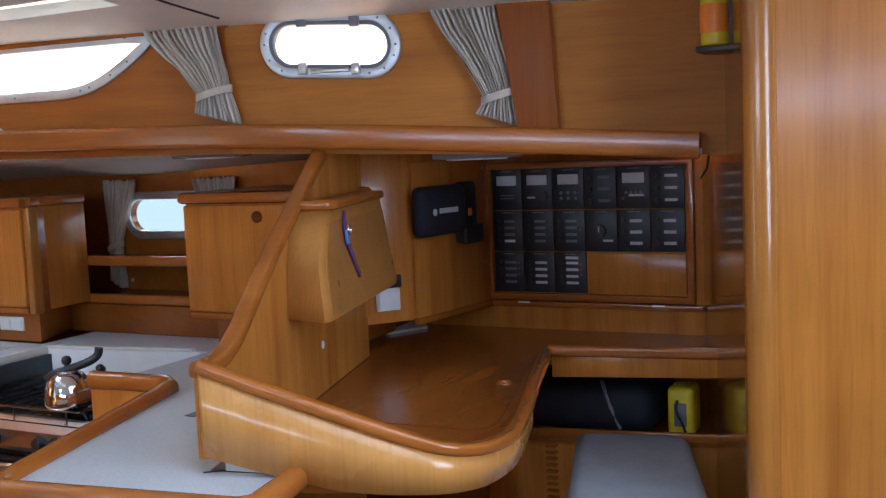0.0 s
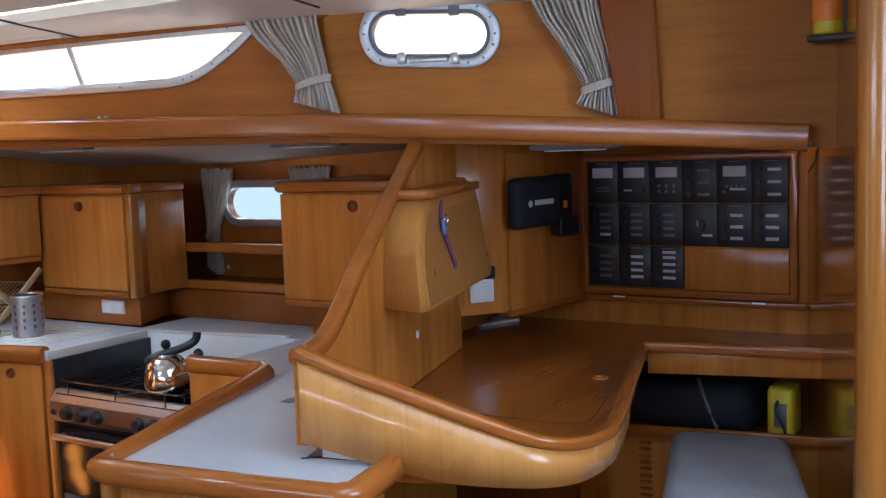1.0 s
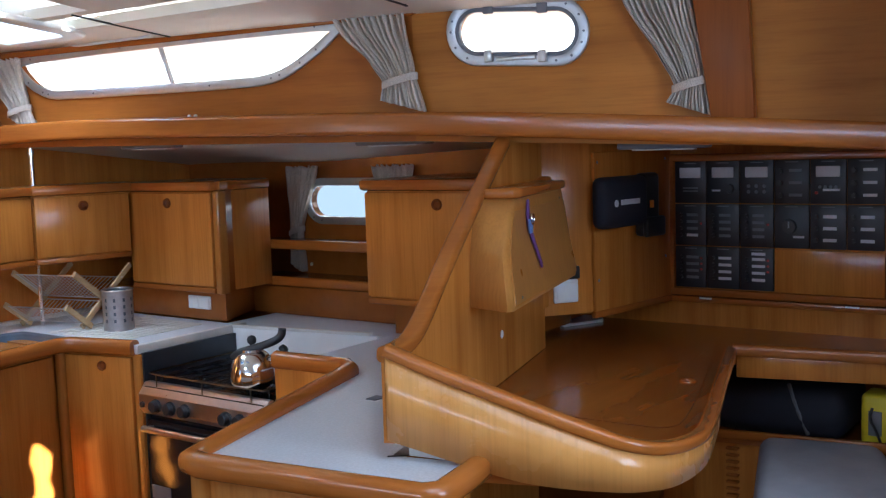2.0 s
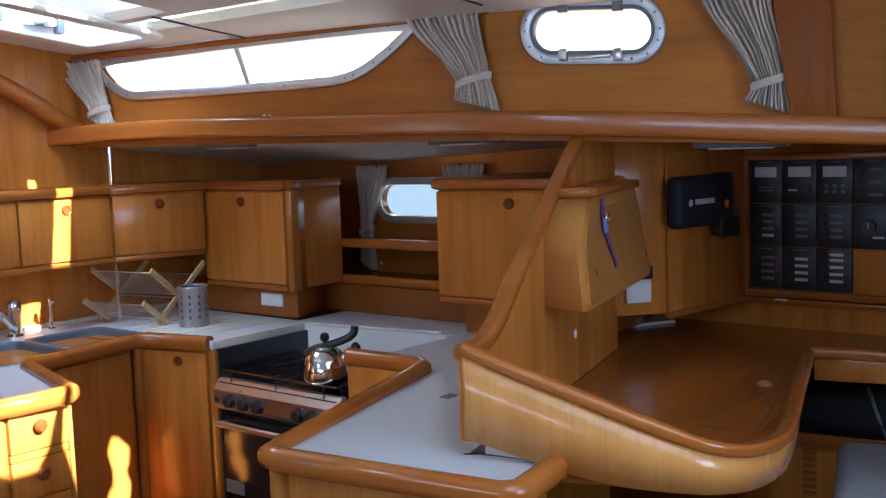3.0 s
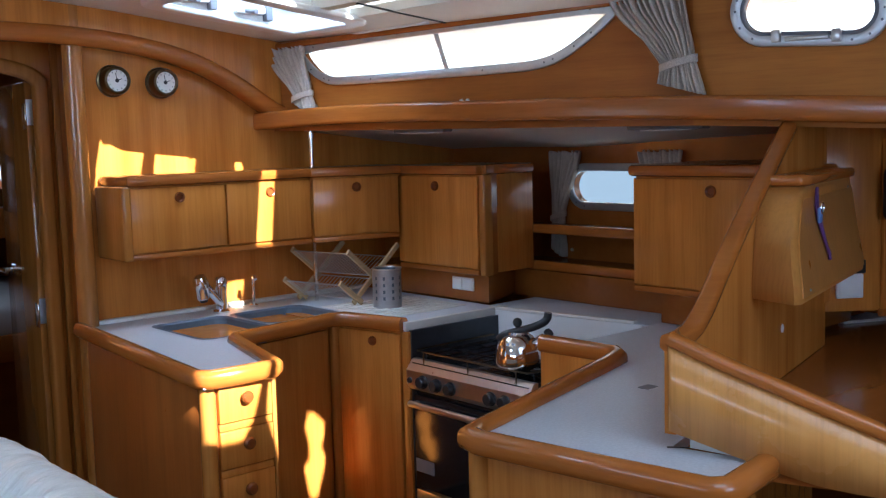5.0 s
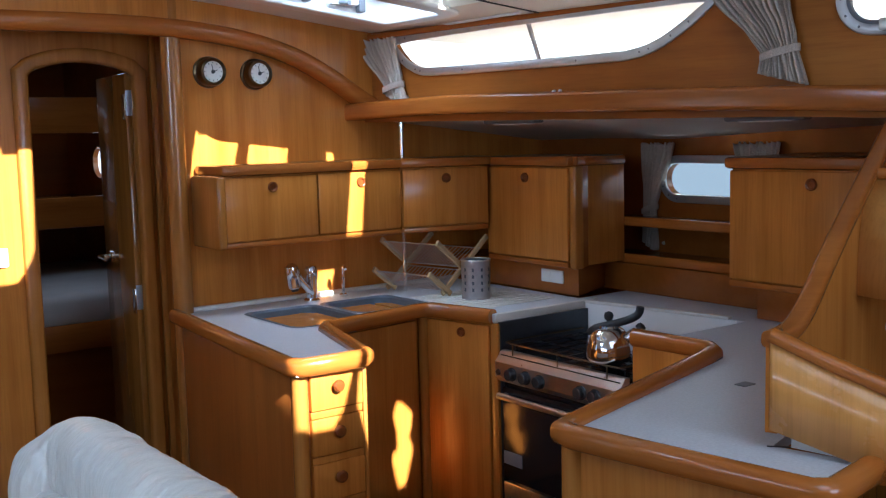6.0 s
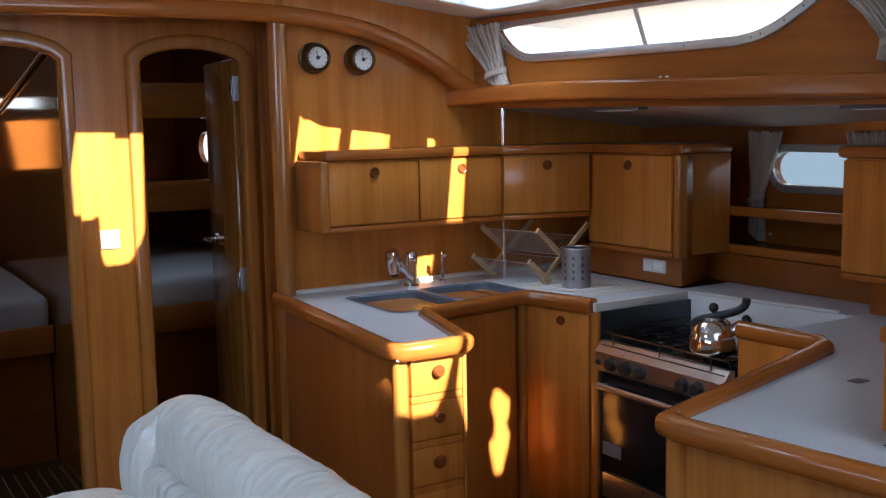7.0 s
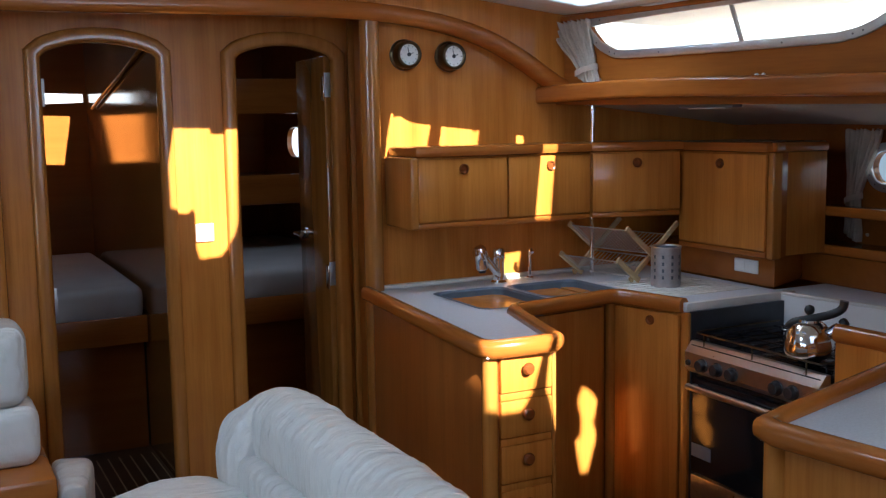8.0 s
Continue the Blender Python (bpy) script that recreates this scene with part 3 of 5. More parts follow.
def locker(label, P, Q, z0, z1, depth, doors, cap=True, seam=0.0):
    """Wall locker: carcass behind the line P-Q, doors with finger pulls, rounded cap, lower lip."""
    u, n = facing(P, Q)
    L = (Vector(Q) - Vector(P)).length
    t = thing("wall_locker", label, "locker", "galley wall lockers")
    part("body", slab(P, Q, z0, z1, depth, -depth, 0.004), VENEER, t)
    w = L / doors
    for k in range(doors):
        a = Vector(P) + u * (k * w + 0.004)
        c = Vector(P) + u * ((k + 1) * w - 0.004)
        d = part("door", slab(a, c, z0 + 0.022, z1 - 0.006, 0.014, 0.002, 0.003), VENEER, t)
        ring_pull(d, P, Q, (k + 0.5) * w, z1 - 0.042, 0.016)
    part("lower_lip", slab(P, Q, z0 - 0.002, z0 + 0.018, 0.012, 0.002, 0.004, 0.002), TRIM, t)
    if cap:
        part("cap", slab(P, Q, z1, z1 + 0.036, depth + 0.028, -depth, 0.012, -0.012), TRIM, t, "rounded reddish wooden top")
    return t


U0, U1 = (1.355, 3.265), (2.065, 3.265)
locker("honey wall locker with two doors above the sink", U0, U1, 1.11, 1.352, 0.2, 2)
end = thing("locker_end", "rounded wooden end post of the sink lockers", "locker end")
part("post", box(1.325, 1.358, 3.24, 3.46, 1.108, 1.354, 0.01, 3), POST, end)
locker("honey corner wall locker with one door", (2.07, 3.262), (2.415, 3.175), 1.11, 1.352, 0.16, 1)
K0, K1 = (2.44, 3.19), (2.44, 2.735)
locker("tall honey wall locker beside the niche", K0, K1, 0.99, 1.350, 0.27, 1)
tall_end = thing("locker_end", "solid wooden end post of the tall locker", "locker end")
part("post", box(2.43, 2.475, 2.705, 2.737, 0.985, 1.352, 0.008, 3), POST, tall_end)
part("plinth", prism([(2.46, 2.722), (2.73, 2.842), (2.73, 3.46), (2.46, 3.46)], 0.885, 0.988, 0.004), DESK, tall_end)
part("side_panel", prism([(2.462, 2.708), (2.73, 2.828), (2.73, 2.845), (2.455, 2.732)], 0.988, 1.352, 0.002), DESK, tall_end, "dark side panel")
part("cap", prism([(2.44, 2.70), (2.74, 2.822), (2.74, 2.86), (2.44, 2.74)], 1.352, 1.386, 0.008), TRIM, tall_end)
R0, R1 = (2.5, 2.085), (2.5, 1.505)
locker("honey wall locker over the refrigerator counter", R0, R1, 0.99, 1.350, 0.45, 1)
right_locker = [o for o in bpy.data.objects if o.name.startswith("wall_locker") and o.parent is None][-1]
part("foot", box(2.54, 2.95, 1.6, 2.02, 0.885, 0.99, 0.004), DESK, right_locker)

# niche shelves
niche = thing("niche_shelf", "two wooden fiddled shelves in the niche under the hull port", "shelf")
for z in (1.124, 0.986):
    part("shelf", box(2.735, 2.965, 2.05, 2.95, z, z + 0.012, 0.002), DESK, niche)
    part("fiddle", box(2.712, 2.736, 2.05, 2.835, z - 0.004, z + 0.032, 0.007, 3), TRIM, niche)
part("splash_board", box(2.70, 2.714, 2.0, 2.84, 0.881, 0.983, 0.002), DESK, niche)

# pole behind the lockers
pole = thing("grab_pole", "slim chrome pole from counter to side deck", "pole")
part("tube", tube([(2.115, 3.315, 0.88), (2.115, 3.315, 1.54)], 0.008, 12), CHROME, pole)
part("collar", tube([(2.115, 3.315, 1.50), (2.115, 3.315, 1.515)], 0.012, 12), CHROME, pole)

# ---- sink counter ----
TOP = [(1.145, 2.41), (1.365, 2.405), (1.475, 2.85), (1.94, 2.925), (2.005, 2.64), (2.46, 2.655), (2.46, 3.47), (1.29, 3.47), (1.24, 3.42)]
SINKS = [(1.42, 1.69, 2.91), (1.715, 2.0, 3.0)]
SY1 = 3.28


def counter_with_sinks():
    bm = bmesh.new()
    loops = [TOP] + [oval((a + c) / 2, (y0 + SY1) / 2, c - a, SY1 - y0, 0.05, 5) for a, c, y0 in SINKS]
    verts = [bm.verts.new((x, y, 0.88)) for loop in loops for x, y in loop]
    for tri in tessellate_polygon([[Vector((x, y, 0)) for x, y in loop] for loop in loops]):
        bm.faces.new([verts[q] for q in tri])
    g = bmesh.ops.extrude_face_region(bm, geom=bm.faces[:])
    bmesh.ops.translate(bm, vec=(0, 0, -0.025), verts=[v for v in g["geom"] if isinstance(v, bmesh.types.BMVert)])
    return bm


counter = thing("sink_counter", "pale laminate sink worktop with a rounded wooden rim", "worktop")
part("worktop", counter_with_sinks(), LAMINATE, counter)
RIMP = rounded(0.046, 0.05, 0.019)
rim = [(1.232, 3.42, .878), (1.146, 2.44, .878), (1.168, 2.412, .878), (1.345, 2.405, .878), (1.368, 2.425, .878), (1.474, 2.82, .878), (1.50, 2.853, .878), (1.90, 2.922, .878), (1.945, 2.90, .878), (2.003, 2.65, .878)]
part("rim", sweep(rim, RIMP), TRIM, counter, "rounded reddish wooden rim", smooth=0.9)
part("back_lip", box(1.30, 2.45, 3.44, 3.468, 0.88, 0.894, 0.004), PALE, counter)
part("draining_board", box(2.03, 2.40, 2.78, 3.16, 0.8805, 0.8835, 0.001), PALE, counter)
for k in range(9):
    part("drain_rib", box(2.05, 2.38, 2.80 + 0.04 * k, 2.806 + 0.04 * k, 0.8835, 0.8865, 0.001), PALE, counter)
part("side_lip", box(2.0, 2.47, 2.632, 2.652, 0.86, 0.888, 0.003), PALE, counter)


def basin(parent, x0, x1, SY0):
    bm = bmesh.new()
    rings = []
    for inset, z in ((-0.012, 0.8815), (0.0, 0.8825), (0.006, 0.876), (0.016, 0.80), (0.035, 0.755), (0.09, 0.745)):
        rings.append([bm.verts.new((x, y, z)) for x, y in oval((x0 + x1) / 2, (SY0 + SY1) / 2, x1 - x0 - 2 * inset, SY1 - SY0 - 2 * inset, 0.05, 5)])
    for A, B in zip(rings, rings[1:]):
        for k in range(len(A)):
            bm.faces.new((A[k], A[(k + 1) % len(A)], B[(k + 1) % len(A)], B[k]))
    bm.faces.new(rings[-1])
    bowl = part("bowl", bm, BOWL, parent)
    part("drain", lathe([(0.028, 0.0), (0.028, 0.003), (0.02, 0.004), (0.006, 0.002)], 16), CHROME, bowl, m=pose((x0 + x1) / 2, (SY0 + SY1) / 2, 0.7455))


sink = thing("double_sink", "double stainless steel sink set in the worktop", "sink")
for a, c, y0 in SINKS:
    basin(sink, a, c, y0)

tap = thing("mixer_tap", "chrome mixer tap with a pull-out spray head", "tap")
part("base", lathe([(0.03, 0), (0.03, 0.006), (0.024, 0.012), (0.022, 0.014)]), CHROME, tap, m=pose(1.728, 3.355, 0.88))
part("column", lathe([(0.022, 0.012), (0.021, 0.08), (0.024, 0.085), (0.024, 0.12), (0.018, 0.13), (0.004, 0.132)]), CHROME, tap, m=pose(1.728, 3.355, 0.88))
part("spout", tube(smooth_path([(1.728, 3.35, 0.905), (1.70, 3.335, 0.935), (1.665, 3.32, 0.97), (1.65, 3.315, 0.985)], 1), 0.014, 12), CHROME, tap)
part("spray_head", lathe([(0.016, -0.035), (0.022, -0.03), (0.025, 0.0), (0.027, 0.03), (0.024, 0.046), (0.013, 0.056), (0.001, 0.058)], 18), CHROME, tap, m=pose(1.633, 3.315, 0.975, 0, -8, 0))
part("nozzle", lathe([(0.013, -0.044), (0.015, -0.035), (0.001, -0.034)], 14), BLACK, tap, m=pose(1.633, 3.315, 0.975, 0, -8, 0))
tap2 = thing("water_spout", "slim chrome fresh water spout", "tap")
part("spout", tube(smooth_path([(1.874, 3.375, 0.88), (1.874, 3.375, 0.98), (1.869, 3.36, 1.0), (1.864, 3.34, 0.985)], 2), 0.006, 10), CHROME, tap2)
part("base", lathe([(0.016, 0), (0.016, 0.008), (0.008, 0.012), (0.001, 0.012)], 16), CHROME, tap2, m=pose(1.874, 3.375, 0.88))

# base units under the sink counter
drawers = thing("drawer_unit", "honey galley base unit with three drawers and turned knobs", "drawer unit")
part("body", prism([(1.165, 2.435), (1.36, 2.435), (1.46, 2.84), (1.46, 3.4), (1.245, 3.4)], 0, 0.857, 0.003), SIDEWOOD, drawers, "reddish veneered carcass")
part("corner_post", tube([(1.168, 2.44, 0), (1.168, 2.44, 0.857)], 0.022, 14), POST, drawers)
for z0, z1 in ((0.752, 0.853), (0.627, 0.728), (0.500, 0.604), (0.375, 0.478)):
    dr = part("drawer_front", box(1.192, 1.352, 2.418, 2.436, z0, z1, 0.003), VENEER, drawers)
    knob(dr, (1.192, 2.418), (1.352, 2.418), 0.078, (z0 + z1) / 2 + 0.012, 0.0, 0.0175)
    part("rail", box(1.192, 1.352, 2.422, 2.436, z0 - 0.022, z0 - 0.003, 0.002), VENEER, drawers)
part("side_post", box(1.353, 1.366, 2.418, 2.45, 0, 0.857, 0.003), POST, drawers)
under = thing("sink_cupboard", "honey cupboard door under the sink", "cupboard")
part("body", prism([(1.47, 2.90), (1.925, 2.965), (1.925, 3.4), (1.47, 3.4)], 0.08, 0.857), VENEER, under)
part("door", slab((1.475, 2.895), (1.90, 2.958), 0.12, 0.84, 0.016, 0.0, 0.003), VENEER, under)
part("corner_post", tube([(1.935, 2.948, 0), (1.935, 2.948, 0.857)], 0.02, 14), POST, under)
corner = thing("corner_cupboard", "narrow honey cupboard beside the cooker", "cupboard")
part("body", prism([(1.945, 2.94), (2.012, 2.65), (2.46, 2.665), (2.46, 3.4), (1.945, 3.4)], 0.0, 0.857), VENEER, corner)
cd = part("door", slab((1.952, 2.93), (2.008, 2.668), 0.10, 0.845, 0.016, 0.0, 0.003), VENEER, corner)
ring_pull(cd, (1.952, 2.93), (2.008, 2.668), 0.155, 0.815, 0.016, 0.016)
part("side_post", box(2.0, 2.02, 2.625, 2.66, 0, 0.857, 0.003), POST, corner)

# ---- cooker ----
CY0, CY1 = 2.075, 2.615
cooker = thing("gas_cooker", "stainless steel gimballed gas cooker with a black glass oven door", "cooker")
part("body", box(2.02, 2.385, CY0, CY1, 0.24, 0.745, 0.004), ENAMEL, cooker)
part("hob", box(2.0, 2.385, CY0, CY1, 0.745, 0.762, 0.006), ENAMEL, cooker)


def control_panel():
    bm = bmesh.new()
    sec = [(2.0, 0.672), (1.985, 0.690), (1.985, 0.738), (2.012, 0.772), (2.03, 0.772), (2.03, 0.672)]
    a = [bm.verts.new((x, CY0 - 0.005, z)) for x, z in sec]
    c = [bm.verts.new((x, CY1 + 0.005, z)) for x, z in sec]
    bm.faces.new(a), bm.faces.new(c[::-1])
    for i in range(len(sec)):
        bm.faces.new((a[i], a[(i + 1) % 6], c[(i + 1) % 6], c[i]))
    return bev(bm, 0.003)


panel = part("control_panel", control_panel(), COPPERY, cooker, "warm brushed steel control panel")
for yy in (2.536, 2.469, 2.403, 2.222, 2.162):
    part("control_knob", lathe([(0.022, 0), (0.022, 0.004), (0.019, 0.006), (0.0175, 0.02), (0.015, 0.022), (0.002, 0.022)], 20), BLACK, panel, "black control knob", outward((1.985, CY1), (1.985, CY0), CY1 - yy, 0.708, 0.0))
part("igniter", lathe([(0.01, 0), (0.009, 0.006), (0.001, 0.006)], 12), BLACK, panel, m=outward((1.985, CY1), (1.985, CY0), 0.012, 0.705, 0.0))
oven = part("oven_door", box(2.0, 2.03, CY0 + 0.01, CY1 - 0.01, 0.345, 0.655, 0.006), ENAMEL, cooker, "black glass oven door")
part("handle", tube([(1.975, CY0 + 0.02, 0.63), (1.975, CY1 - 0.02, 0.63)], 0.011, 12), COPPERY, oven, "warm steel rail handle")
for yy in (CY0 + 0.035, CY1 - 0.035):
    part("handle_bracket", box(1.972, 2.0, yy - 0.008, yy + 0.008, 0.622, 0.638, 0.002), STEEL, oven)
part("sticker", box(1.9985, 2.0, 2.51, 2.6, 0.40, 0.443), GREY, oven)
part("bottom_tray", box(2.0, 2.03, CY0 + 0.01, CY1 - 0.01, 0.255, 0.338, 0.004), STEEL, cooker)
for bx, by in ((2.13, 2.23), (2.13, 2.46), (2.29, 2.23), (2.29, 2.46)):
    part("burner", lathe([(0.042, 0), (0.042, 0.008), (0.03, 0.012), (0.028, 0.018), (0.002, 0.019)]), ENAMEL, cooker, m=pose(bx, by, 0.762))
grate = part("pan_support", tube([(2.05, CY0 + 0.03, 0.787), (2.05, CY1 - 0.03, 0.787), (2.365, CY1 - 0.03, 0.787), (2.365, CY0 + 0.03, 0.787)], 0.004, 6, True), ENAMEL, cooker)
for k in range(9):
    yy = CY0 + 0.055 + k * 0.054
    part("bar", tube([(2.05, yy, 0.788), (2.365, yy, 0.788)], 0.003, 6), ENAMEL, grate)
for xx in (2.13, 2.235, 2.33):
    part("bar", tube([(xx, CY0 + 0.03, 0.790), (xx, CY1 - 0.03, 0.790)], 0.003, 6), ENAMEL, grate)
for xx, yy in ((2.05, CY0 + 0.03), (2.05, CY1 - 0.03), (2.365, CY0 + 0.03), (2.365, CY1 - 0.03)):
    part("foot", tube([(xx, yy, 0.762), (xx, yy, 0.788)], 0.004, 6), ENAMEL, grate)
part("fiddle_rail", tube(smooth_path([(2.37, CY1 - 0.01, 0.800), (2.02, CY1 - 0.01, 0.800), (2.005, CY1 - 0.03, 0.800), (2.005, CY0 + 0.03, 0.800), (2.02, CY0 + 0.01, 0.800), (2.37, CY0 + 0.01, 0.800)], 2), 0.0028, 8), BRASS, cooker, "dull metal pan rail")
for yy in (CY0 + 0.06, 2.345, CY1 - 0.06):
    part("rail_post", tube([(2.005, yy, 0.762), (2.005, yy, 0.800)], 0.0025, 6), BRASS, cooker)
recess = thing("cooker_recess", "steel and white lined recess round the cooker", "recess")
part("side_lining", box(2.01, 2.405, 2.618, 2.63, 0.24, 0.862), DARKSTEEL, recess)
part("back_lining", prism([(2.402, 2.63), (2.490, 2.06), (2.498, 2.06), (2.410, 2.63)], 0.24, 0.879), MOULD, recess)
part("right_lining", box(2.04, 2.46, 2.045, 2.06, 0.24, 0.862), DESK, recess)

# kettle on the hob
KX, KY, KZ = 2.088, 2.208, 0.792
kettle = thing("kettle", "polished steel whistling kettle with black handle on the hob", "kettle")
part("body", lathe([(0.058, 0.0), (0.068, 0.004), (0.072, 0.016), (0.0715, 0.035), (0.066, 0.060), (0.057, 0.080), (0.045, 0.094), (0.033, 0.101), (0.002, 0.103)], 36), CHROME, kettle, m=pose(KX, KY, KZ), smooth=1.0)
part("lid", lathe([(0.034, 0.100), (0.03, 0.107), (0.012, 0.112), (0.002, 0.112)], 24), CHROME, kettle, m=pose(KX, KY, KZ))
part("lid_knob", lathe([(0.005, 0.110), (0.006, 0.120), (0.013, 0.127), (0.0145, 0.136), (0.011, 0.145), (0.001, 0.149)], 18), BLACK, kettle, "black lid knob", pose(KX, KY, KZ), smooth=1.0)
part("spout", lathe([(0.019, 0.0), (0.017, 0.022), (0.014, 0.036), (0.001, 0.037)], 14), CHROME, kettle, m=pose(KX + 0.034, KY - 0.045, KZ + 0.066, 40, 25, 0))
grip = smooth_path([(KX - 0.036, KY + 0.044, KZ + 0.082), (KX - 0.030, KY + 0.030, KZ + 0.098), (KX - 0.008, KY - 0.004, KZ + 0.108), (KX + 0.030, KY - 0.05, KZ + 0.124), (KX + 0.050, KY - 0.075, KZ + 0.142), (KX + 0.052, KY - 0.078, KZ + 0.166)], 2)
part("handle", sweep(grip, rounded(0.022, 0.024, 0.010)), BLACK, kettle, "black curved grip", smooth=1.0)
part("whistle", lathe([(0.014, 0.0), (0.015, 0.008), (0.012, 0.016), (0.001, 0.018)], 14), BLACK, kettle, m=pose(KX + 0.052, KY - 0.072, KZ + 0.098, 40, 25, 0))

# ---- refrigerator counter ----
isl = thing("refrigerator_counter", "pale laminate worktop over the refrigerator with wooden rim", "worktop")
part("worktop", prism([(1.262, 1.54), (1.345, 0.985), (1.545, 1.02), (1.50, 1.205), (2.60, 1.545), (2.75, 1.75), (2.95, 1.75), (2.95, 2.03), (2.05, 2.03), (2.05, 1.775)], 0.855, 0.88), LAMINATE, isl)
part("worktop_back", prism([(2.412, 2.63), (2.50, 2.032), (2.70, 2.032), (2.70, 2.72), (2.462, 2.72), (2.462, 2.63)], 0.855, 0.88), LAMINATE, isl)
part("cover_strip", prism([(2.400, 2.645), (2.486, 2.085), (2.506, 2.085), (2.420, 2.645)], 0.8795, 0.890, 0.003), PALE, isl)
rim2 = [(2.03, 2.05, .893), (2.043, 1.80, .893), (2.02, 1.765, .89), (1.95, 1.745, .885), (1.32, 1.558, .878), (1.275, 1.538, .878), (1.266, 1.50, .878), (1.338, 1.01, .878), (1.362, 0.988, .878), (1.53, 1.015, .878), (1.56, 1.04, .878), (1.575, 1.13, .878)]
part("rim", sweep(rim2, RIMP), TRIM, isl, "rounded reddish wooden rim", smooth=0.9)
part("lid_pull", box(1.83, 1.87, 1.52, 1.55, 0.880, 0.882), GREY, isl)
part("lid_joint", sweep([(1.64, 1.03, 0.8805), (1.49, 1.21, 0.8805)], rounded(0.006, 0.002, 0.0008, 1)), BLACK, isl)
base = thing("refrigerator_cabinet", "honey veneered cabinet under the refrigerator counter", "cabinet")
part("body", prism([(1.285, 1.53), (1.36, 1.01), (1.53, 1.04), (1.56, 1.22), (2.6, 1.53), (2.6, 2.02), (2.05, 2.02), (2.02, 1.77)], 0, 0.856, 0.004), VENEER, base)
part("corner_post", tube([(1.29, 1.525, 0), (1.29, 1.525, 0.856)], 0.024, 14), POST, base)
part("end_panel", box(2.02, 2.045, 1.79, 2.05, 0.2, 0.872, 0.003), VENEER, base)

# ---- worktop things ----
tub = thing("cutlery_tub", "perforated stainless steel cutlery tub", "tub")
bm = bmesh.new()
TN, TR = 40, 0.052
tz = [0, 0.004, 0.03, 0.042, 0.054, 0.066, 0.078, 0.09, 0.102, 0.114, 0.14]
tv = [[bm.verts.new((TR * math.cos(2 * math.pi * k / TN), TR * math.sin(2 * math.pi * k / TN), z)) for k in range(TN)] for z in tz]
bm.faces.new(tv[0][::-1])
for i in range(len(tz) - 1):
    for k in range(TN):
        if 2 <= i <= 8 and i % 2 == 0 and k % 4 == 0:
            continue
        bm.faces.new((tv[i][k], tv[i][(k + 1) % TN], tv[i + 1][(k + 1) % TN], tv[i + 1][k]))
part("wall", bm, TUBSTEEL, tub, m=pose(2.182, 2.962, 0.884), smooth=1.2)
# Dark sleeve added inside so that the holes look shaded.
part("lining", lathe([(0.0475, 0.002), (0.0475, 0.136), (0.046, 0.137), (0.046, 0.004), (0.001, 0.004)], 32), BOWL, tub, "added dark sleeve that darkens the holes", pose(2.182, 2.962, 0.884))
part("lip", tube([(TR * math.cos(2 * math.pi * k / 24), TR * math.sin(2 * math.pi * k / 24), 0.14) for k in range(24)], 0.003, 6, True), STEEL, tub, m=pose(2.182, 2.962, 0.884))

rack = thing("dish_rack", "folding beech and wire dish rack on the drainer", "dish rack")
RACK_A, RACK_E, RACK_D = Vector((2.065, 3.345)), Vector((0.979, 0.203)), Vector((0.203, -0.979))


def rack_point(along, side, z):
    p = RACK_A + RACK_D * along + RACK_E * side
    return (p.x, p.y, z)


for along in (0.0, 0.281):
    for (sa, za), (sc, zc), push in (((-0.016, 0.896), (0.245, 1.085), 0.0), ((-0.050, 1.086), (0.098, 0.975), 0.011), ((-0.096, 0.978), (0.018, 0.894), 0.011)):
        part("slat", sweep([rack_point(along + push, sa, za), rack_point(along + push, sc, zc)], rounded(0.010, 0.021, 0.003, 2)), BARE, rack)
for side, z in ((-0.040, 1.078), (0.085, 0.985), (0.19, 1.045), (-0.085, 0.970), (0.0, 0.908), (0.10, 0.970)):
    part("rail", tube([rack_point(0.0, side, z), rack_point(0.292, side, z)], 0.0022, 6), STEEL, rack)
for k in range(15):
    along = 0.018 + 0.0185 * k
    part("wire", tube([rack_point(along, -0.040, 1.079), rack_point(along, 0.082, 0.988), rack_point(along, 0.19, 1.046)], 0.0014, 5), STEEL, rack)
    part("wire", tube([rack_point(along, -0.085, 0.971), rack_point(along, 0.0, 0.910), rack_point(along, 0.10, 0.971)], 0.0014, 5), STEEL, rack)

sock = thing("wall_socket", "white double wall socket on the locker plinth", "socket")
part("plate", box(-0.058, 0.058, -0.024, 0.024, 0, 0.008, 0.003), WHITE, sock, m=outward((2.46, 3.19), (2.46, 2.735), 0.335, 0.947, 0.0))
for da in (-0.028, 0.028):
    part("rocker", box(da - 0.025, da + 0.025, -0.019, 0.019, 0.008, 0.011, 0.002), WHITE, sock, m=outward((2.46, 3.19), (2.46, 2.735), 0.335, 0.947, 0.0))


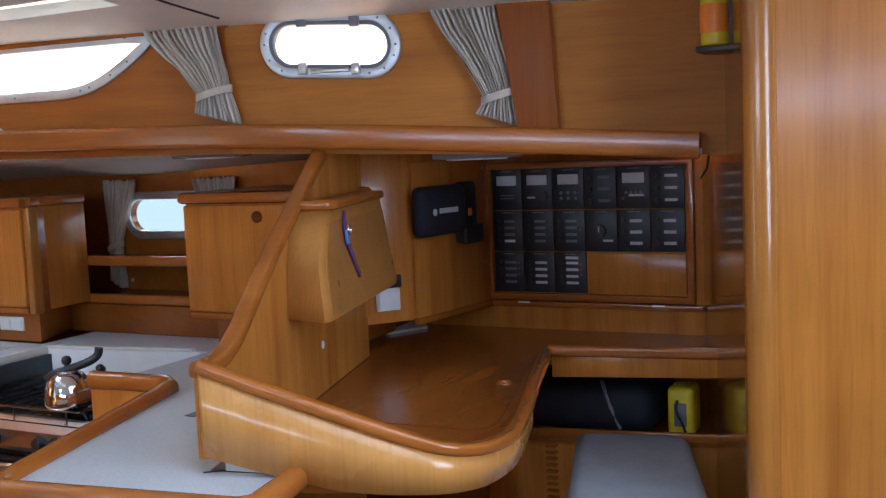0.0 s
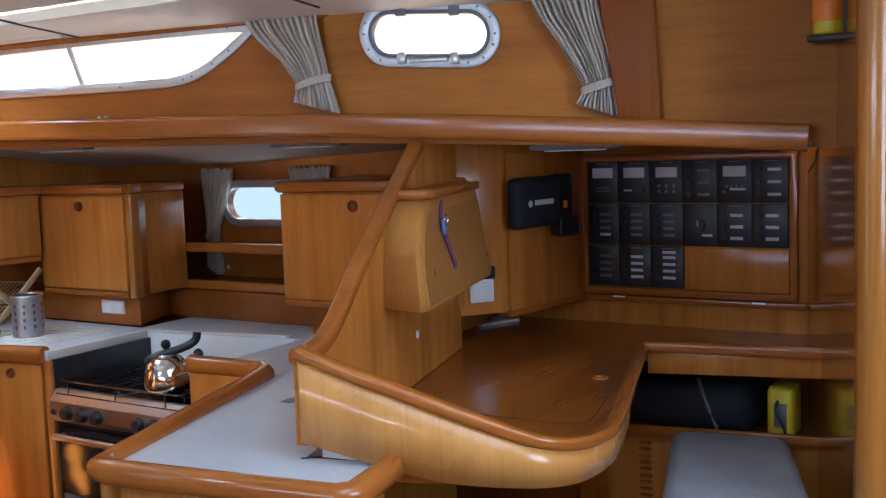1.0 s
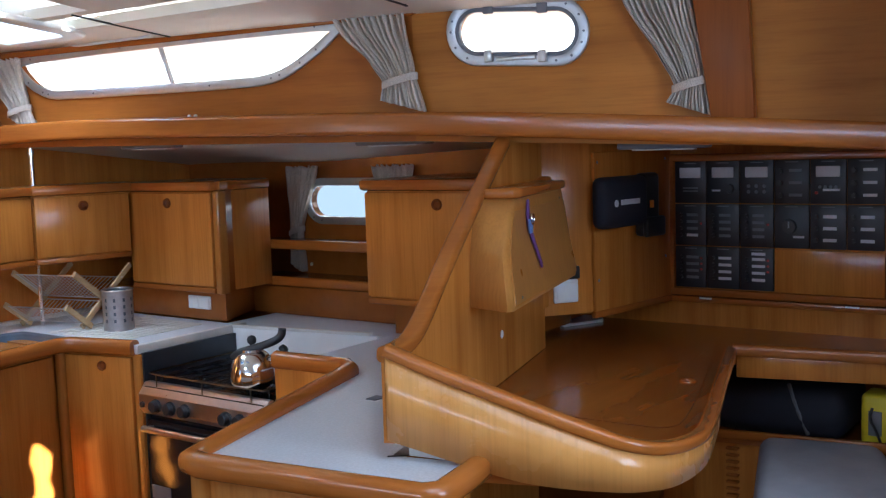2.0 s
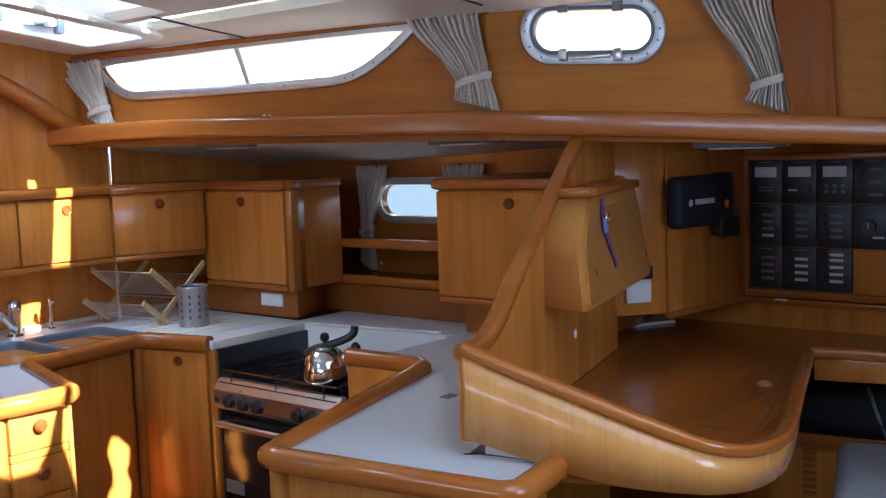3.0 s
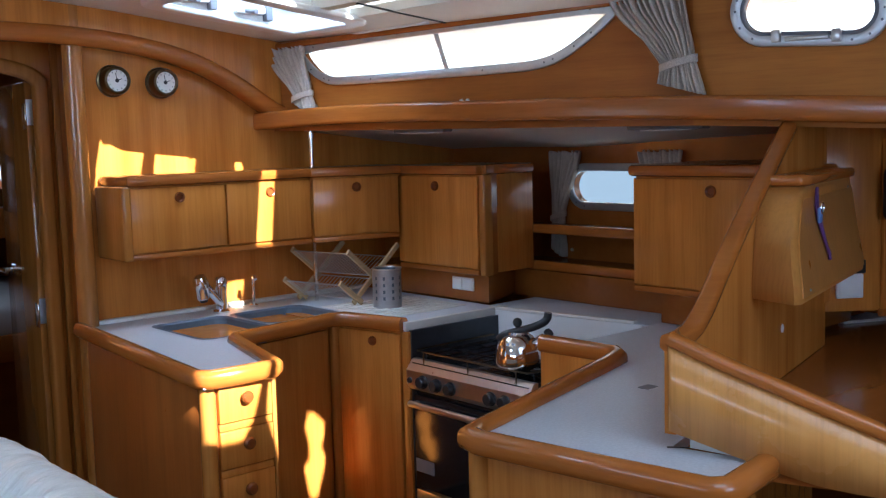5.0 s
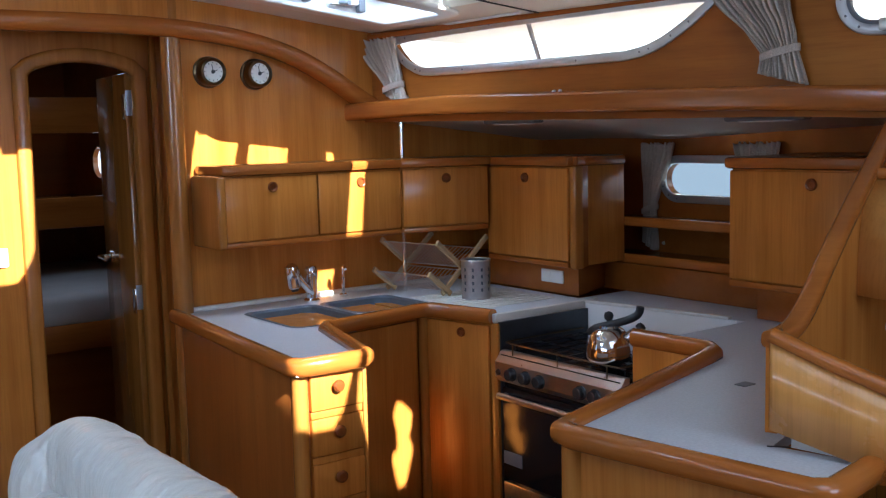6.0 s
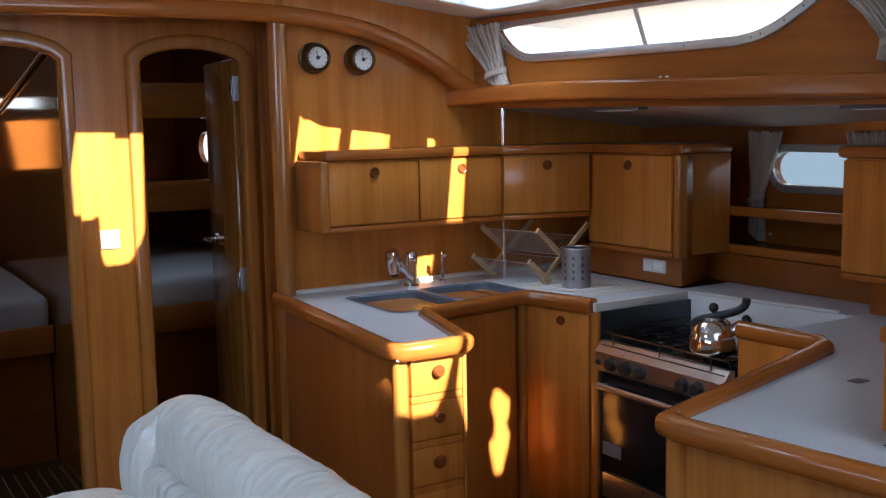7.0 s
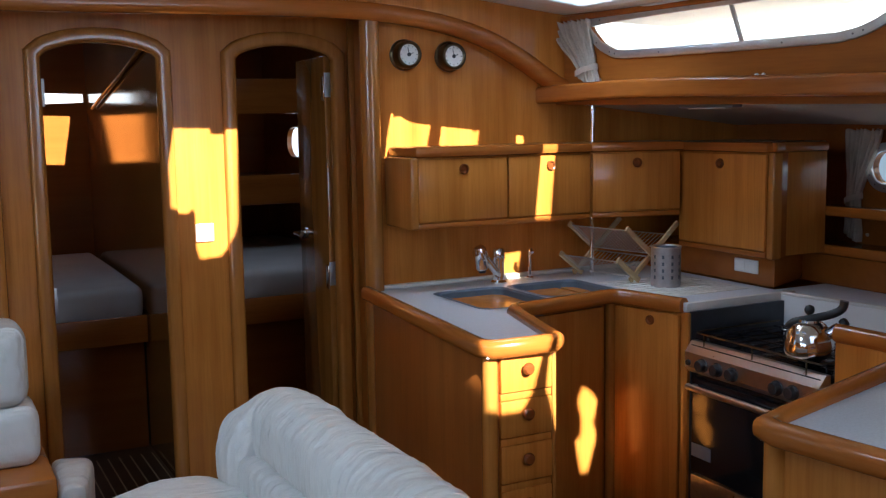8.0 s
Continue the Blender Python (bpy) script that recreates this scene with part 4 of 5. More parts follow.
def clock(x, z, parent_label):
    c = thing("round_clock", parent_label, "clock", "brass instruments on the bulkhead")
    M = outward((0, 3.47), (3, 3.47), x, z, 0.0)
    part("case", lathe([(0.055, 0), (0.055, 0.008), (0.049, 0.012), (0.049, 0.044), (0.046, 0.052), (0.040, 0.055), (0.037, 0.052), (0.036, 0.044)], 36), BRASS, c, "dark brass case", M)
    dial = part("dial", lathe([(0.0365, 0.043), (0.0365, 0.045), (0.001, 0.045)], 32), PAPER, c, "white dial", M)
    for k in range(12):
        a = 2 * math.pi * k / 12
        part("mark", box(0.028, 0.033, -0.001, 0.001, 0.045, 0.0456), BLACK, dial, m=M @ pose(0, 0, 0, 0, 0, math.degrees(a)))
    for a, l in ((100, 0.026), (20, 0.018)):
        part("pointer", box(-0.006, l, -0.0012, 0.0012, 0.046, 0.0466), BLACK, dial, m=M @ pose(0, 0, 0, 0, 0, a))
    part("boss", lathe([(0.007, 0.045), (0.007, 0.0475), (0.001, 0.048)], 12), BLACK, dial, m=M)


clock(1.415, 1.708, "round brass barometer with a white dial")
clock(1.592, 1.704, "round brass ship's clock with a white dial")

sw = thing("light_switch", "white square light switch between the cabin doors", "switch")
part("plate", box(-0.032, 0.032, -0.032, 0.032, 0, 0.01, 0.004), WHITE, sw, m=outward((0, 3.72), (1, 3.72), 0.742, 1.097, 0.0))
part("rocker", box(-0.024, 0.024, -0.024, 0.024, 0.01, 0.013, 0.003), WHITE, sw, m=outward((0, 3.72), (1, 3.72), 0.742, 1.097, 0.0))


# ---- curtains ----


def curtain(P, Q, a0, a1, zt, tie_a, tie_z, b0, b1, zb, folds=11, tw=0.047, group="tied curtains"):
    """A gathered curtain: full at the rail, drawn in at the tie, flaring below; pleats are real folds."""
    c = thing("curtain", "beige checked cotton curtain drawn in by a tie band", "curtain", group)
    u, n = facing(P, Q)
    bm = bmesh.new()
    rows = []
    nz, na = 26, folds * 8
    rnd = [random.uniform(-1, 1) for _ in range(na + 1)]
    for i in range(nz + 1):
        f = i / nz
        z = zt + (zb - zt) * f
        ft = (zt - tie_z) / (zt - zb)
        if f < ft:
            g = f / ft
            e = g * g * (3 - 2 * g)
            e = 0.45 * e + 0.55 * g
            l, r = a0 + (tie_a - tw - a0) * e, a1 + (tie_a + tw - a1) * e
            amp, lean = 0.013 * (1 - 0.25 * g), -0.022 * g
        else:
            g = (f - ft) / (1 - ft)
            l, r = tie_a - tw + (b0 - tie_a + tw) * g, tie_a + tw + (b1 - tie_a - tw) * g
            amp, lean = 0.010 + 0.006 * g, -0.022 + 0.058 * g
        row = []
        for k in range(na + 1):
            h = k / na
            ph = h * folds * 2 * math.pi + 0.7 * math.sin(f * 4 + k * 0.05) + 2.2 * noise.noise((h * 4, f * 1.6, a0 * 9))
            a = l + (r - l) * h + 0.0012 * rnd[k] + 0.004 * noise.noise((h * 7, f * 6, a1 * 5))
            off = 0.022 + amp * math.sin(ph) + 0.004 * math.sin(ph * 0.37 + f * 5) + 0.0015 * rnd[k]
            p = Vector(P) + u * a + n * off
            row.append(bm.verts.new((p.x, p.y, z + lean * (h - 0.5) + 0.005 * math.sin(h * folds * 6.28) * (1 - f))))
        rows.append(row)
    for A, B in zip(rows, rows[1:]):
        for k in range(na):
            bm.faces.new((A[k], A[k + 1], B[k + 1], B[k]))
    ob = part("cloth", bm, CLOTH, c, smooth=3.0)
    md = ob.modifiers.new("thickness", "SOLIDIFY")
    md.thickness = 0.0012
    band = [on_face(P, Q, tie_a + (tw + 0.008) * math.cos(t), tie_z - 0.012 * math.cos(t), 0.024 + 0.024 * math.sin(t)) for t in [2 * math.pi * k / 20 for k in range(20)]]
    part("tie_band", sweep(band, rounded(0.004, 0.02, 0.0015, 2), True), CLOTH, c, "pale cloth tie band")
    part("stud", lathe([(0.007, 0), (0.006, 0.005), (0.001, 0.006)], 12), STEEL, c, m=outward(P, Q, tie_a - 0.05 if b0 < tie_a else tie_a, zb + 0.012, 0.0))
    return c


curtain(CS1, CS2, 0.010, 0.255, 1.855, 0.032, 1.667, -0.048, 0.089, 1.597, 12)
curtain(CS1, CS2, 1.565, 1.80, 1.83, 1.582, 1.650, 1.511, 1.61, 1.600, 9)
curtain(CS0, CS1, 0.690, 0.870, 1.86, 0.690, 1.617, 0.645, 0.751, 1.558, 12, 0.036)
curtain(HP0, HP1, 1.40, 1.575, 1.418, 1.525, 1.165, 1.50, 1.56, 1.02, 8, 0.028, "hull port curtains")
curtain(HP0, HP1, 0.93, 1.12, 1.418, 1.0, 1.165, 0.96, 1.03, 1.02, 8, 0.028, "hull port curtains")
for dy in (0.0, 0.026):
    st = thing("curtain_stud", "small steel curtain stud on the cabin side", "stud", "curtain studs")
    part("head", lathe([(0.008, 0), (0.007, 0.005), (0.001, 0.007)], 12), STEEL, st, m=outward(CS1, CS2, 0.80 + dy, 1.6, 0.0))

web = thing("frame_web", "reddish wooden web frame against the cabin side", "frame web")
part("board", bev(plate(CS0, CS1, [(0.532, 1.5), (0.633, 1.5), (0.692, 1.9), (0.553, 1.9)], [], -0.05), 0.006), WEB, web)

# ---- ceiling fittings ----
hatch = thing("deck_hatch", "aluminium deck hatch with clear pane and two latches", "hatch")
HZ = lambda x: camber(x)


def ring_at(x0, x1, y0, y1, dz, r=0.05):
    return [(x, y, HZ(x) + dz) for x, y in oval((x0 + x1) / 2, (y0 + y1) / 2, x1 - x0, y1 - y0, r, 5)]


part("moulding", sweep(ring_at(HX0 - 0.01, HX1 + 0.01, HY0 - 0.01, HY1 + 0.01, -0.004, 0.06), rounded(0.07, 0.02, 0.008), True), MOULD, hatch, "white moulded surround", smooth=0.9)
part("coaming", sweep(ring_at(HX0 + 0.012, HX1 - 0.012, HY0 + 0.012, HY1 - 0.012, 0.05), rounded(0.012, 0.1, 0.003), True), MOULD, hatch, smooth=0.9)
part("frame", sweep(ring_at(HX0 + 0.035, HX1 - 0.035, HY0 + 0.035, HY1 - 0.035, 0.085), rounded(0.04, 0.02, 0.006), True), ALU, hatch)
for xx in (1.55, 1.76):
    lt = part("latch", box(xx - 0.055, xx + 0.055, HY1 - 0.055, HY1 - 0.022, HZ(xx) + 0.02, HZ(xx) + 0.045, 0.006), WHITE, hatch)
    part("lever", tube([(xx - 0.02, HY1 - 0.05, HZ(xx) + 0.03), (xx - 0.01, HY1 - 0.10, HZ(xx) + 0.022)], 0.009, 10), GREY, lt)
    part("keeper", box(xx + 0.06, xx + 0.085, HY1 - 0.05, HY1 - 0.02, HZ(xx) + 0.0, HZ(xx) + 0.05, 0.004), GREY, lt)
setting("trim_hatch_panel", sweep([(2.10, y, HZ(2.10) - 0.003) for y in (3.28, 3.0, 2.6)], rounded(0.012, 0.008, 0.003, 2)), MOULD, "raised edge of the headliner panel beside the hatch")


def deck_light(x, y, turn, z):
    t = thing("strip_light", "slim steel strip light under the side deck, unlit", "light", "strip lights")
    M = pose(x, y, z, 0, 0, turn)
    part("housing", box(-0.125, 0.125, -0.027, 0.027, -0.014, 0.004, 0.006), GREY, t, m=M)
    part("diffuser", box(-0.085, 0.085, -0.018, 0.018, -0.018, -0.013, 0.003), WHITE, t, m=M)


deck_light(2.36, 2.95, 97, 1.520)
deck_light(2.42, 1.90, 98, 1.506)
deck_light(2.60, 1.11, 103, 1.472)

# ---- chart table ----
nav = thing("chart_table", "reddish chart table with a curved fiddle and veneered apron", "chart table")
DESKZ = 0.868
DPOLY = [(1.475, 1.18), (1.607, 0.80), (1.66, 0.757), (1.755, 0.722), (1.835, 0.72), (1.91, 0.732), (2.74, 0.975), (2.86, 0.42), (3.19, 0.55), (3.19, 1.70), (2.75, 1.66), (2.62, 1.52)]
part("tabletop", prism(DPOLY, DESKZ - 0.02, DESKZ), DESK, nav)
RAIL = smooth_path([(1.468, 1.186, 1.100), (1.501, 1.092, 1.060), (1.534, 0.997, 1.025), (1.567, 0.903, 0.989), (1.597, 0.815, 0.957), (1.632, 0.757, 0.932), (1.69, 0.722, 0.916), (1.755, 0.708, 0.908), (1.835, 0.708, 0.902), (1.91, 0.722, 0.897), (2.06, 0.766, 0.893), (2.28, 0.836, 0.892), (2.72, 0.970, 0.892)], 2)
part("fiddle", sweep(RAIL, rounded(0.034, 0.025, 0.009)), TRIM, nav, "rounded reddish fiddle rail", smooth=0.9)


def apron():
    bm = bmesh.new()
    lows = [(0.0, 0.924), (0.2, 0.87), (0.26, 0.857), (0.32, 0.851), (0.43, 0.847), (0.55, 0.838), (3.0, 0.832)]
    cols, run = [], 0.0
    pts = [p for p in RAIL if p.x < 2.2]
    for i, p in enumerate(pts):
        if i:
            run += (Vector((p.x, p.y)) - Vector((pts[i - 1].x, pts[i - 1].y))).length
        lo = 0.832
        for (a, za), (c, zc) in zip(lows, lows[1:]):
            if a <= run <= c:
                lo = za + (zc - za) * (run - a) / (c - a)
                break
        cols.append((bm.verts.new((p.x, p.y, p.z - 0.008)), bm.verts.new((p.x, p.y, min(lo, p.z - 0.05)))))
    for (a, c), (d, e) in zip(cols, cols[1:]):
        bm.faces.new((a, c, e, d))
    return bm


ap = part("apron", apron(), PALEWOOD, nav, "pale veneered curved apron", smooth=1.2)
md = ap.modifiers.new("thickness", "SOLIDIFY")
md.thickness, md.offset = 0.018, 0.0
part("corner_post", prism([(1.462, 1.189), (1.475, 1.152), (1.512, 1.165), (1.499, 1.202)], 0.921, 1.088, 0.006, 3), POST, nav)
part("finger_hole", tube([(2.406 + 0.017 * math.cos(t), 0.966 + 0.017 * math.sin(t), DESKZ + 0.001) for t in [2 * math.pi * k / 20 for k in range(20)]], 0.005, 8, True), TRIM, nav, "wooden ringed finger hole")
part("lid_joint", sweep(smooth_path([(1.955, 1.30, DESKZ + 0.001), (1.968, 0.91, DESKZ + 0.001), (1.975, 0.835, DESKZ + 0.001), (2.046, 0.818, DESKZ + 0.001), (2.68, 1.01, DESKZ + 0.001)], 2), rounded(0.0018, 0.002, 0.0005, 1)), KNOB, nav)
part("foot_plate", prism([(1.515, 1.175), (1.535, 1.04), (1.60, 1.05), (1.56, 1.19)], 0.881, 0.912), PALE, nav, "white foot under the apron")

# partition between chart table and galley, with its flowing rail
div = thing("nav_partition", "veneered partition with a flowing wooden handrail", "partition")
LDIV = (Vector(DIV1) - Vector(DIV0)).length
PROF = [(0.0, 1.09), (0.05, 1.088), (0.11, 1.092), (0.16, 1.108), (0.215, 1.137), (0.30, 1.192), (0.40, 1.252), (0.506, 1.311), (0.62, 1.373), (0.744, 1.440), (0.835, 1.488)]
part("panel", plate(DIV0, DIV1, PROF + [(LDIV, 1.488), (LDIV, 0.87), (0.18, 0.87), (0.16, 0.916), (0.0, 0.916)], [], -0.022, -0.011), VENEER, div)
part("handrail", sweep(smooth_path([on_face(DIV0, DIV1, a, z, 0.0) for a, z in PROF], 2), rounded(0.040, 0.032, 0.011), up=Vector((0.3, 0, 1))), TRIM, div, "rounded reddish handrail", smooth=0.9)
part("hole_plug", lathe([(0.011, 0), (0.010, 0.002), (0.001, 0.002)], 14), WHITE, div, m=outward(DIV0, DIV1, 0.74, 0.995, 0.012) @ pose(0, 0, 0) )

# locker on the partition, with a sloping bookcase front
cub = thing("nav_locker", "honey hanging locker with a curved end above the chart table", "locker")
un, nn = facing(DIV0, DIV1)


def nav_point(a, w, z):
    p = Vector(DIV0) + un * a + nn * (0.012 + w)
    return (p.x, p.y, z)


LOCKER_END = [(1.105, 0.490, 0.434, 0.118), (1.118, 0.487, 0.430, 0.120), (1.14, 0.486, 0.432, 0.118), (1.18, 0.490, 0.446, 0.110), (1.225, 0.498, 0.468, 0.101), (1.26, 0.508, 0.490, 0.096), (1.295, 0.525, 0.520, 0.091), (1.325, 0.555, 0.560, 0.086), (1.352, 0.60, 0.612, 0.081)]


def hanging_locker(lift=0.0, inset=0.0, far=1.095):
    """Curved end and sloping front; each row gives height, end at the partition, end at the front, depth."""
    bm = bmesh.new()
    rows = []
    for z, a_wall, a_front, w in LOCKER_END:
        if lift and not 1.115 < z < 1.35:
            continue
        near = a_front + inset
        corners = ((near, w), (near, w + lift), (far, w + lift), (far, w)) if lift else ((a_wall, 0), (near - 0.004, w - 0.012), (near + 0.010, w), (far, w), (far, 0))
        rows.append([bm.verts.new(nav_point(a, d, z)) for a, d in corners])
    n = len(rows[0])
    for A, B in zip(rows, rows[1:]):
        for j in range(n):
            bm.faces.new((A[j], A[(j + 1) % n], B[(j + 1) % n], B[j]))
    bm.faces.new(rows[0][::-1]), bm.faces.new(rows[-1])
    return bm


part("body", hanging_locker(), SOFT, cub, smooth=0.9)
part("flap", hanging_locker(0.003, 0.018, 1.088), SOFT, cub, smooth=0.9)
CAP_LINE = [nav_point(a, d, 1.363) for a, d in ((0.60, 0.0), (0.60, 0.075), (0.625, 0.095), (1.10, 0.095), (1.10, 0.0))]
part("cap", prism([(x, y) for x, y, z in CAP_LINE], 1.353, 1.378, 0.009, 3), TRIM, cub, "rounded reddish wooden top")
for a, z, w in ((0.50, 1.13, 0.124), (1.04, 1.33, 0.088)):
    part("screw", lathe([(0.004, 0), (0.003, 0.002), (0.001, 0.0025)], 10), GREY, cub, m=outward(DIV0, DIV1, a, z, 0.012 + w))
cord = thing("key_cord", "purple cord with a small blue padlock tag", "cord")
part("loop", tube(smooth_path([nav_point(0.69, 0.092, 1.345), nav_point(0.672, 0.094, 1.32), nav_point(0.655, 0.100, 1.285), nav_point(0.675, 0.108, 1.24), nav_point(0.70, 0.116, 1.20), nav_point(0.712, 0.118, 1.175)], 2), 0.004, 8), PURPLE, cord)
part("loop", tube(smooth_path([nav_point(0.69, 0.093, 1.345), nav_point(0.668, 0.098, 1.30), nav_point(0.683, 0.110, 1.235), nav_point(0.705, 0.120, 1.185)], 2), 0.003, 8), PURPLE, cord)
part("tag", prism([(-0.012, -0.018), (0.012, -0.018), (0.012, 0.018), (-0.012, 0.018)], 0, 0.008, 0.003), BLUE, cord, "blue plastic tag", outward(DIV0, DIV1, 0.655, 1.283, 0.115))
part("key_ring", tube([(0.013 * math.cos(t), 0.013 * math.sin(t), 0.01) for t in [2 * math.pi * k / 16 for k in range(16)]], 0.002, 6, True), CHROME, cord, "", outward(DIV0, DIV1, 0.66, 1.300, 0.113))

# slanted cabinet between partition and instrument wall
C0, C1, C2 = (2.615, 1.525), (2.752, 1.418), (3.176, 1.352)
cab = thing("corner_cabinet", "veneered slanted corner cabinet above the chart table", "cabinet")
part("body", prism([C0, C1, C2, (3.19, 1.7), (2.7, 1.7)], 0.962, 1.53, 0.004), VENEER, cab)
part("front_panel", slab(C1, C2, 0.965, 1.45, 0.012, 0.001, 0.003, 0.004), VENEER, cab)
part("back_board", prism([(2.63, 1.56), (2.75, 1.665), (3.18, 1.69), (3.18, 1.705), (2.74, 1.68), (2.62, 1.57)], 0.86, 0.98), DESK, cab)
part("lower_edge", slab(C1, C2, 0.945, 0.967, 0.02, -0.004, 0.005), TRIM, cab)
for a, z in ((0.02, 1.42), (0.02, 1.06), (0.39, 1.42), (0.39, 1.10)):
    part("screw", lathe([(0.005, 0), (0.004, 0.002), (0.001, 0.0025)], 10), GREY, cab, m=outward(C1, C2, a, z, 0.013))
ns = thing("nav_socket", "white square wall socket by the chart table", "socket")
part("plate", box(-0.04, 0.04, -0.035, 0.035, 0, 0.01, 0.005), WHITE, ns, m=outward(C0, C1, 0.086, 1.036, 0.002))
part("cover", box(-0.032, 0.032, -0.027, 0.027, 0.01, 0.014, 0.004), WHITE, ns, m=outward(C0, C1, 0.086, 1.036, 0.002))
part("black_module", box(-0.03, 0.045, 0.036, 0.075, 0, 0.012, 0.004), BLACK, ns, "black plug module", outward(C0, C1, 0.086, 1.036, 0.002))
pouch = thing("plotter_pouch", "black padded instrument cover strapped to a bracket", "instrument cover")
part("cover", box(0.0, 0.24, -0.078, 0.078, 0, 0.055, 0.024, 4), NYLON, pouch, m=outward(C1, C2, -0.026, 1.297, 0.016))
part("bracket", box(0.235, 0.325, -0.118, 0.082, 0.0, 0.04, 0.014, 3), BLACK, pouch, m=outward(C1, C2, -0.026, 1.297, 0.014))
part("bracket_foot", box(0.225, 0.33, -0.118, -0.055, 0.04, 0.06, 0.008, 3), BLACK, pouch, m=outward(C1, C2, -0.026, 1.297, 0.012))
part("clip", box(0.262, 0.282, -0.028, -0.004, 0.04, 0.045, 0.002), ORANGE, pouch, m=outward(C1, C2, -0.026, 1.297, 0.014))
part("maker_badge", box(0.085, 0.185, -0.008, 0.008, 0.0549, 0.0556), LABELS, pouch, "pale printed bar", outward(C1, C2, -0.026, 1.297, 0.016))
part("maker_mark", lathe([(0.011, 0), (0.011, 0.0007), (0.001, 0.0007)], 12), LABELS, pouch, "", outward(C1, C2, -0.026, 1.297, 0.0709) @ pose(0.062, -0.002, 0))
pap = thing("paper_sheets", "white papers under the slanted cabinet", "papers")
part("sheet", prism([(2.97, 1.655), (2.955, 1.63), (3.10, 1.56), (3.16, 1.60), (3.16, 1.66)], DESKZ + 0.001, DESKZ + 0.010), PAPER, pap)

# instrument panel
XP = 3.19
inst = thing("instrument_panel", "black electrical switch panel in a wooden frame", "switch panel")
PY0, PY1, PZ0, PZ1 = 0.670, 1.326, 0.994, 1.409
part("backing", box(XP - 0.012, XP, PY0 - 0.02, PY1 + 0.02, PZ0 - 0.02, PZ1 + 0.02), VENEER, inst)
fr = [(XP - 0.012, PY0 - 0.014, PZ0 - 0.014), (XP - 0.012, PY1 + 0.014, PZ0 - 0.014), (XP - 0.012, PY1 + 0.014, PZ1 + 0.01), (XP - 0.012, PY0 - 0.014, PZ1 + 0.01)]
part("frame", sweep(fr, rounded(0.024, 0.03, 0.006, 2), True, Vector((-1, 0, 0))), TRIM, inst, "reddish wooden frame")
CW, RH = (PY1 - PY0) / 6, (PZ1 - PZ0) / 3
PF = XP - 0.022


def bar(parent, name, y, z, w, h, mat, d=0.0015):
    return part(name, box(PF - d, PF + 0.001, y - w / 2, y + w / 2, z - h / 2, z + h / 2), mat, parent)


def stud_on(parent, name, y, z, r, mat, d=0.008):
    return part(name, lathe([(r, 0), (r * 0.9, d), (0.0005, d)], 14), mat, parent, m=outward((PF, 0), (PF, 2), y, z, 0.0))


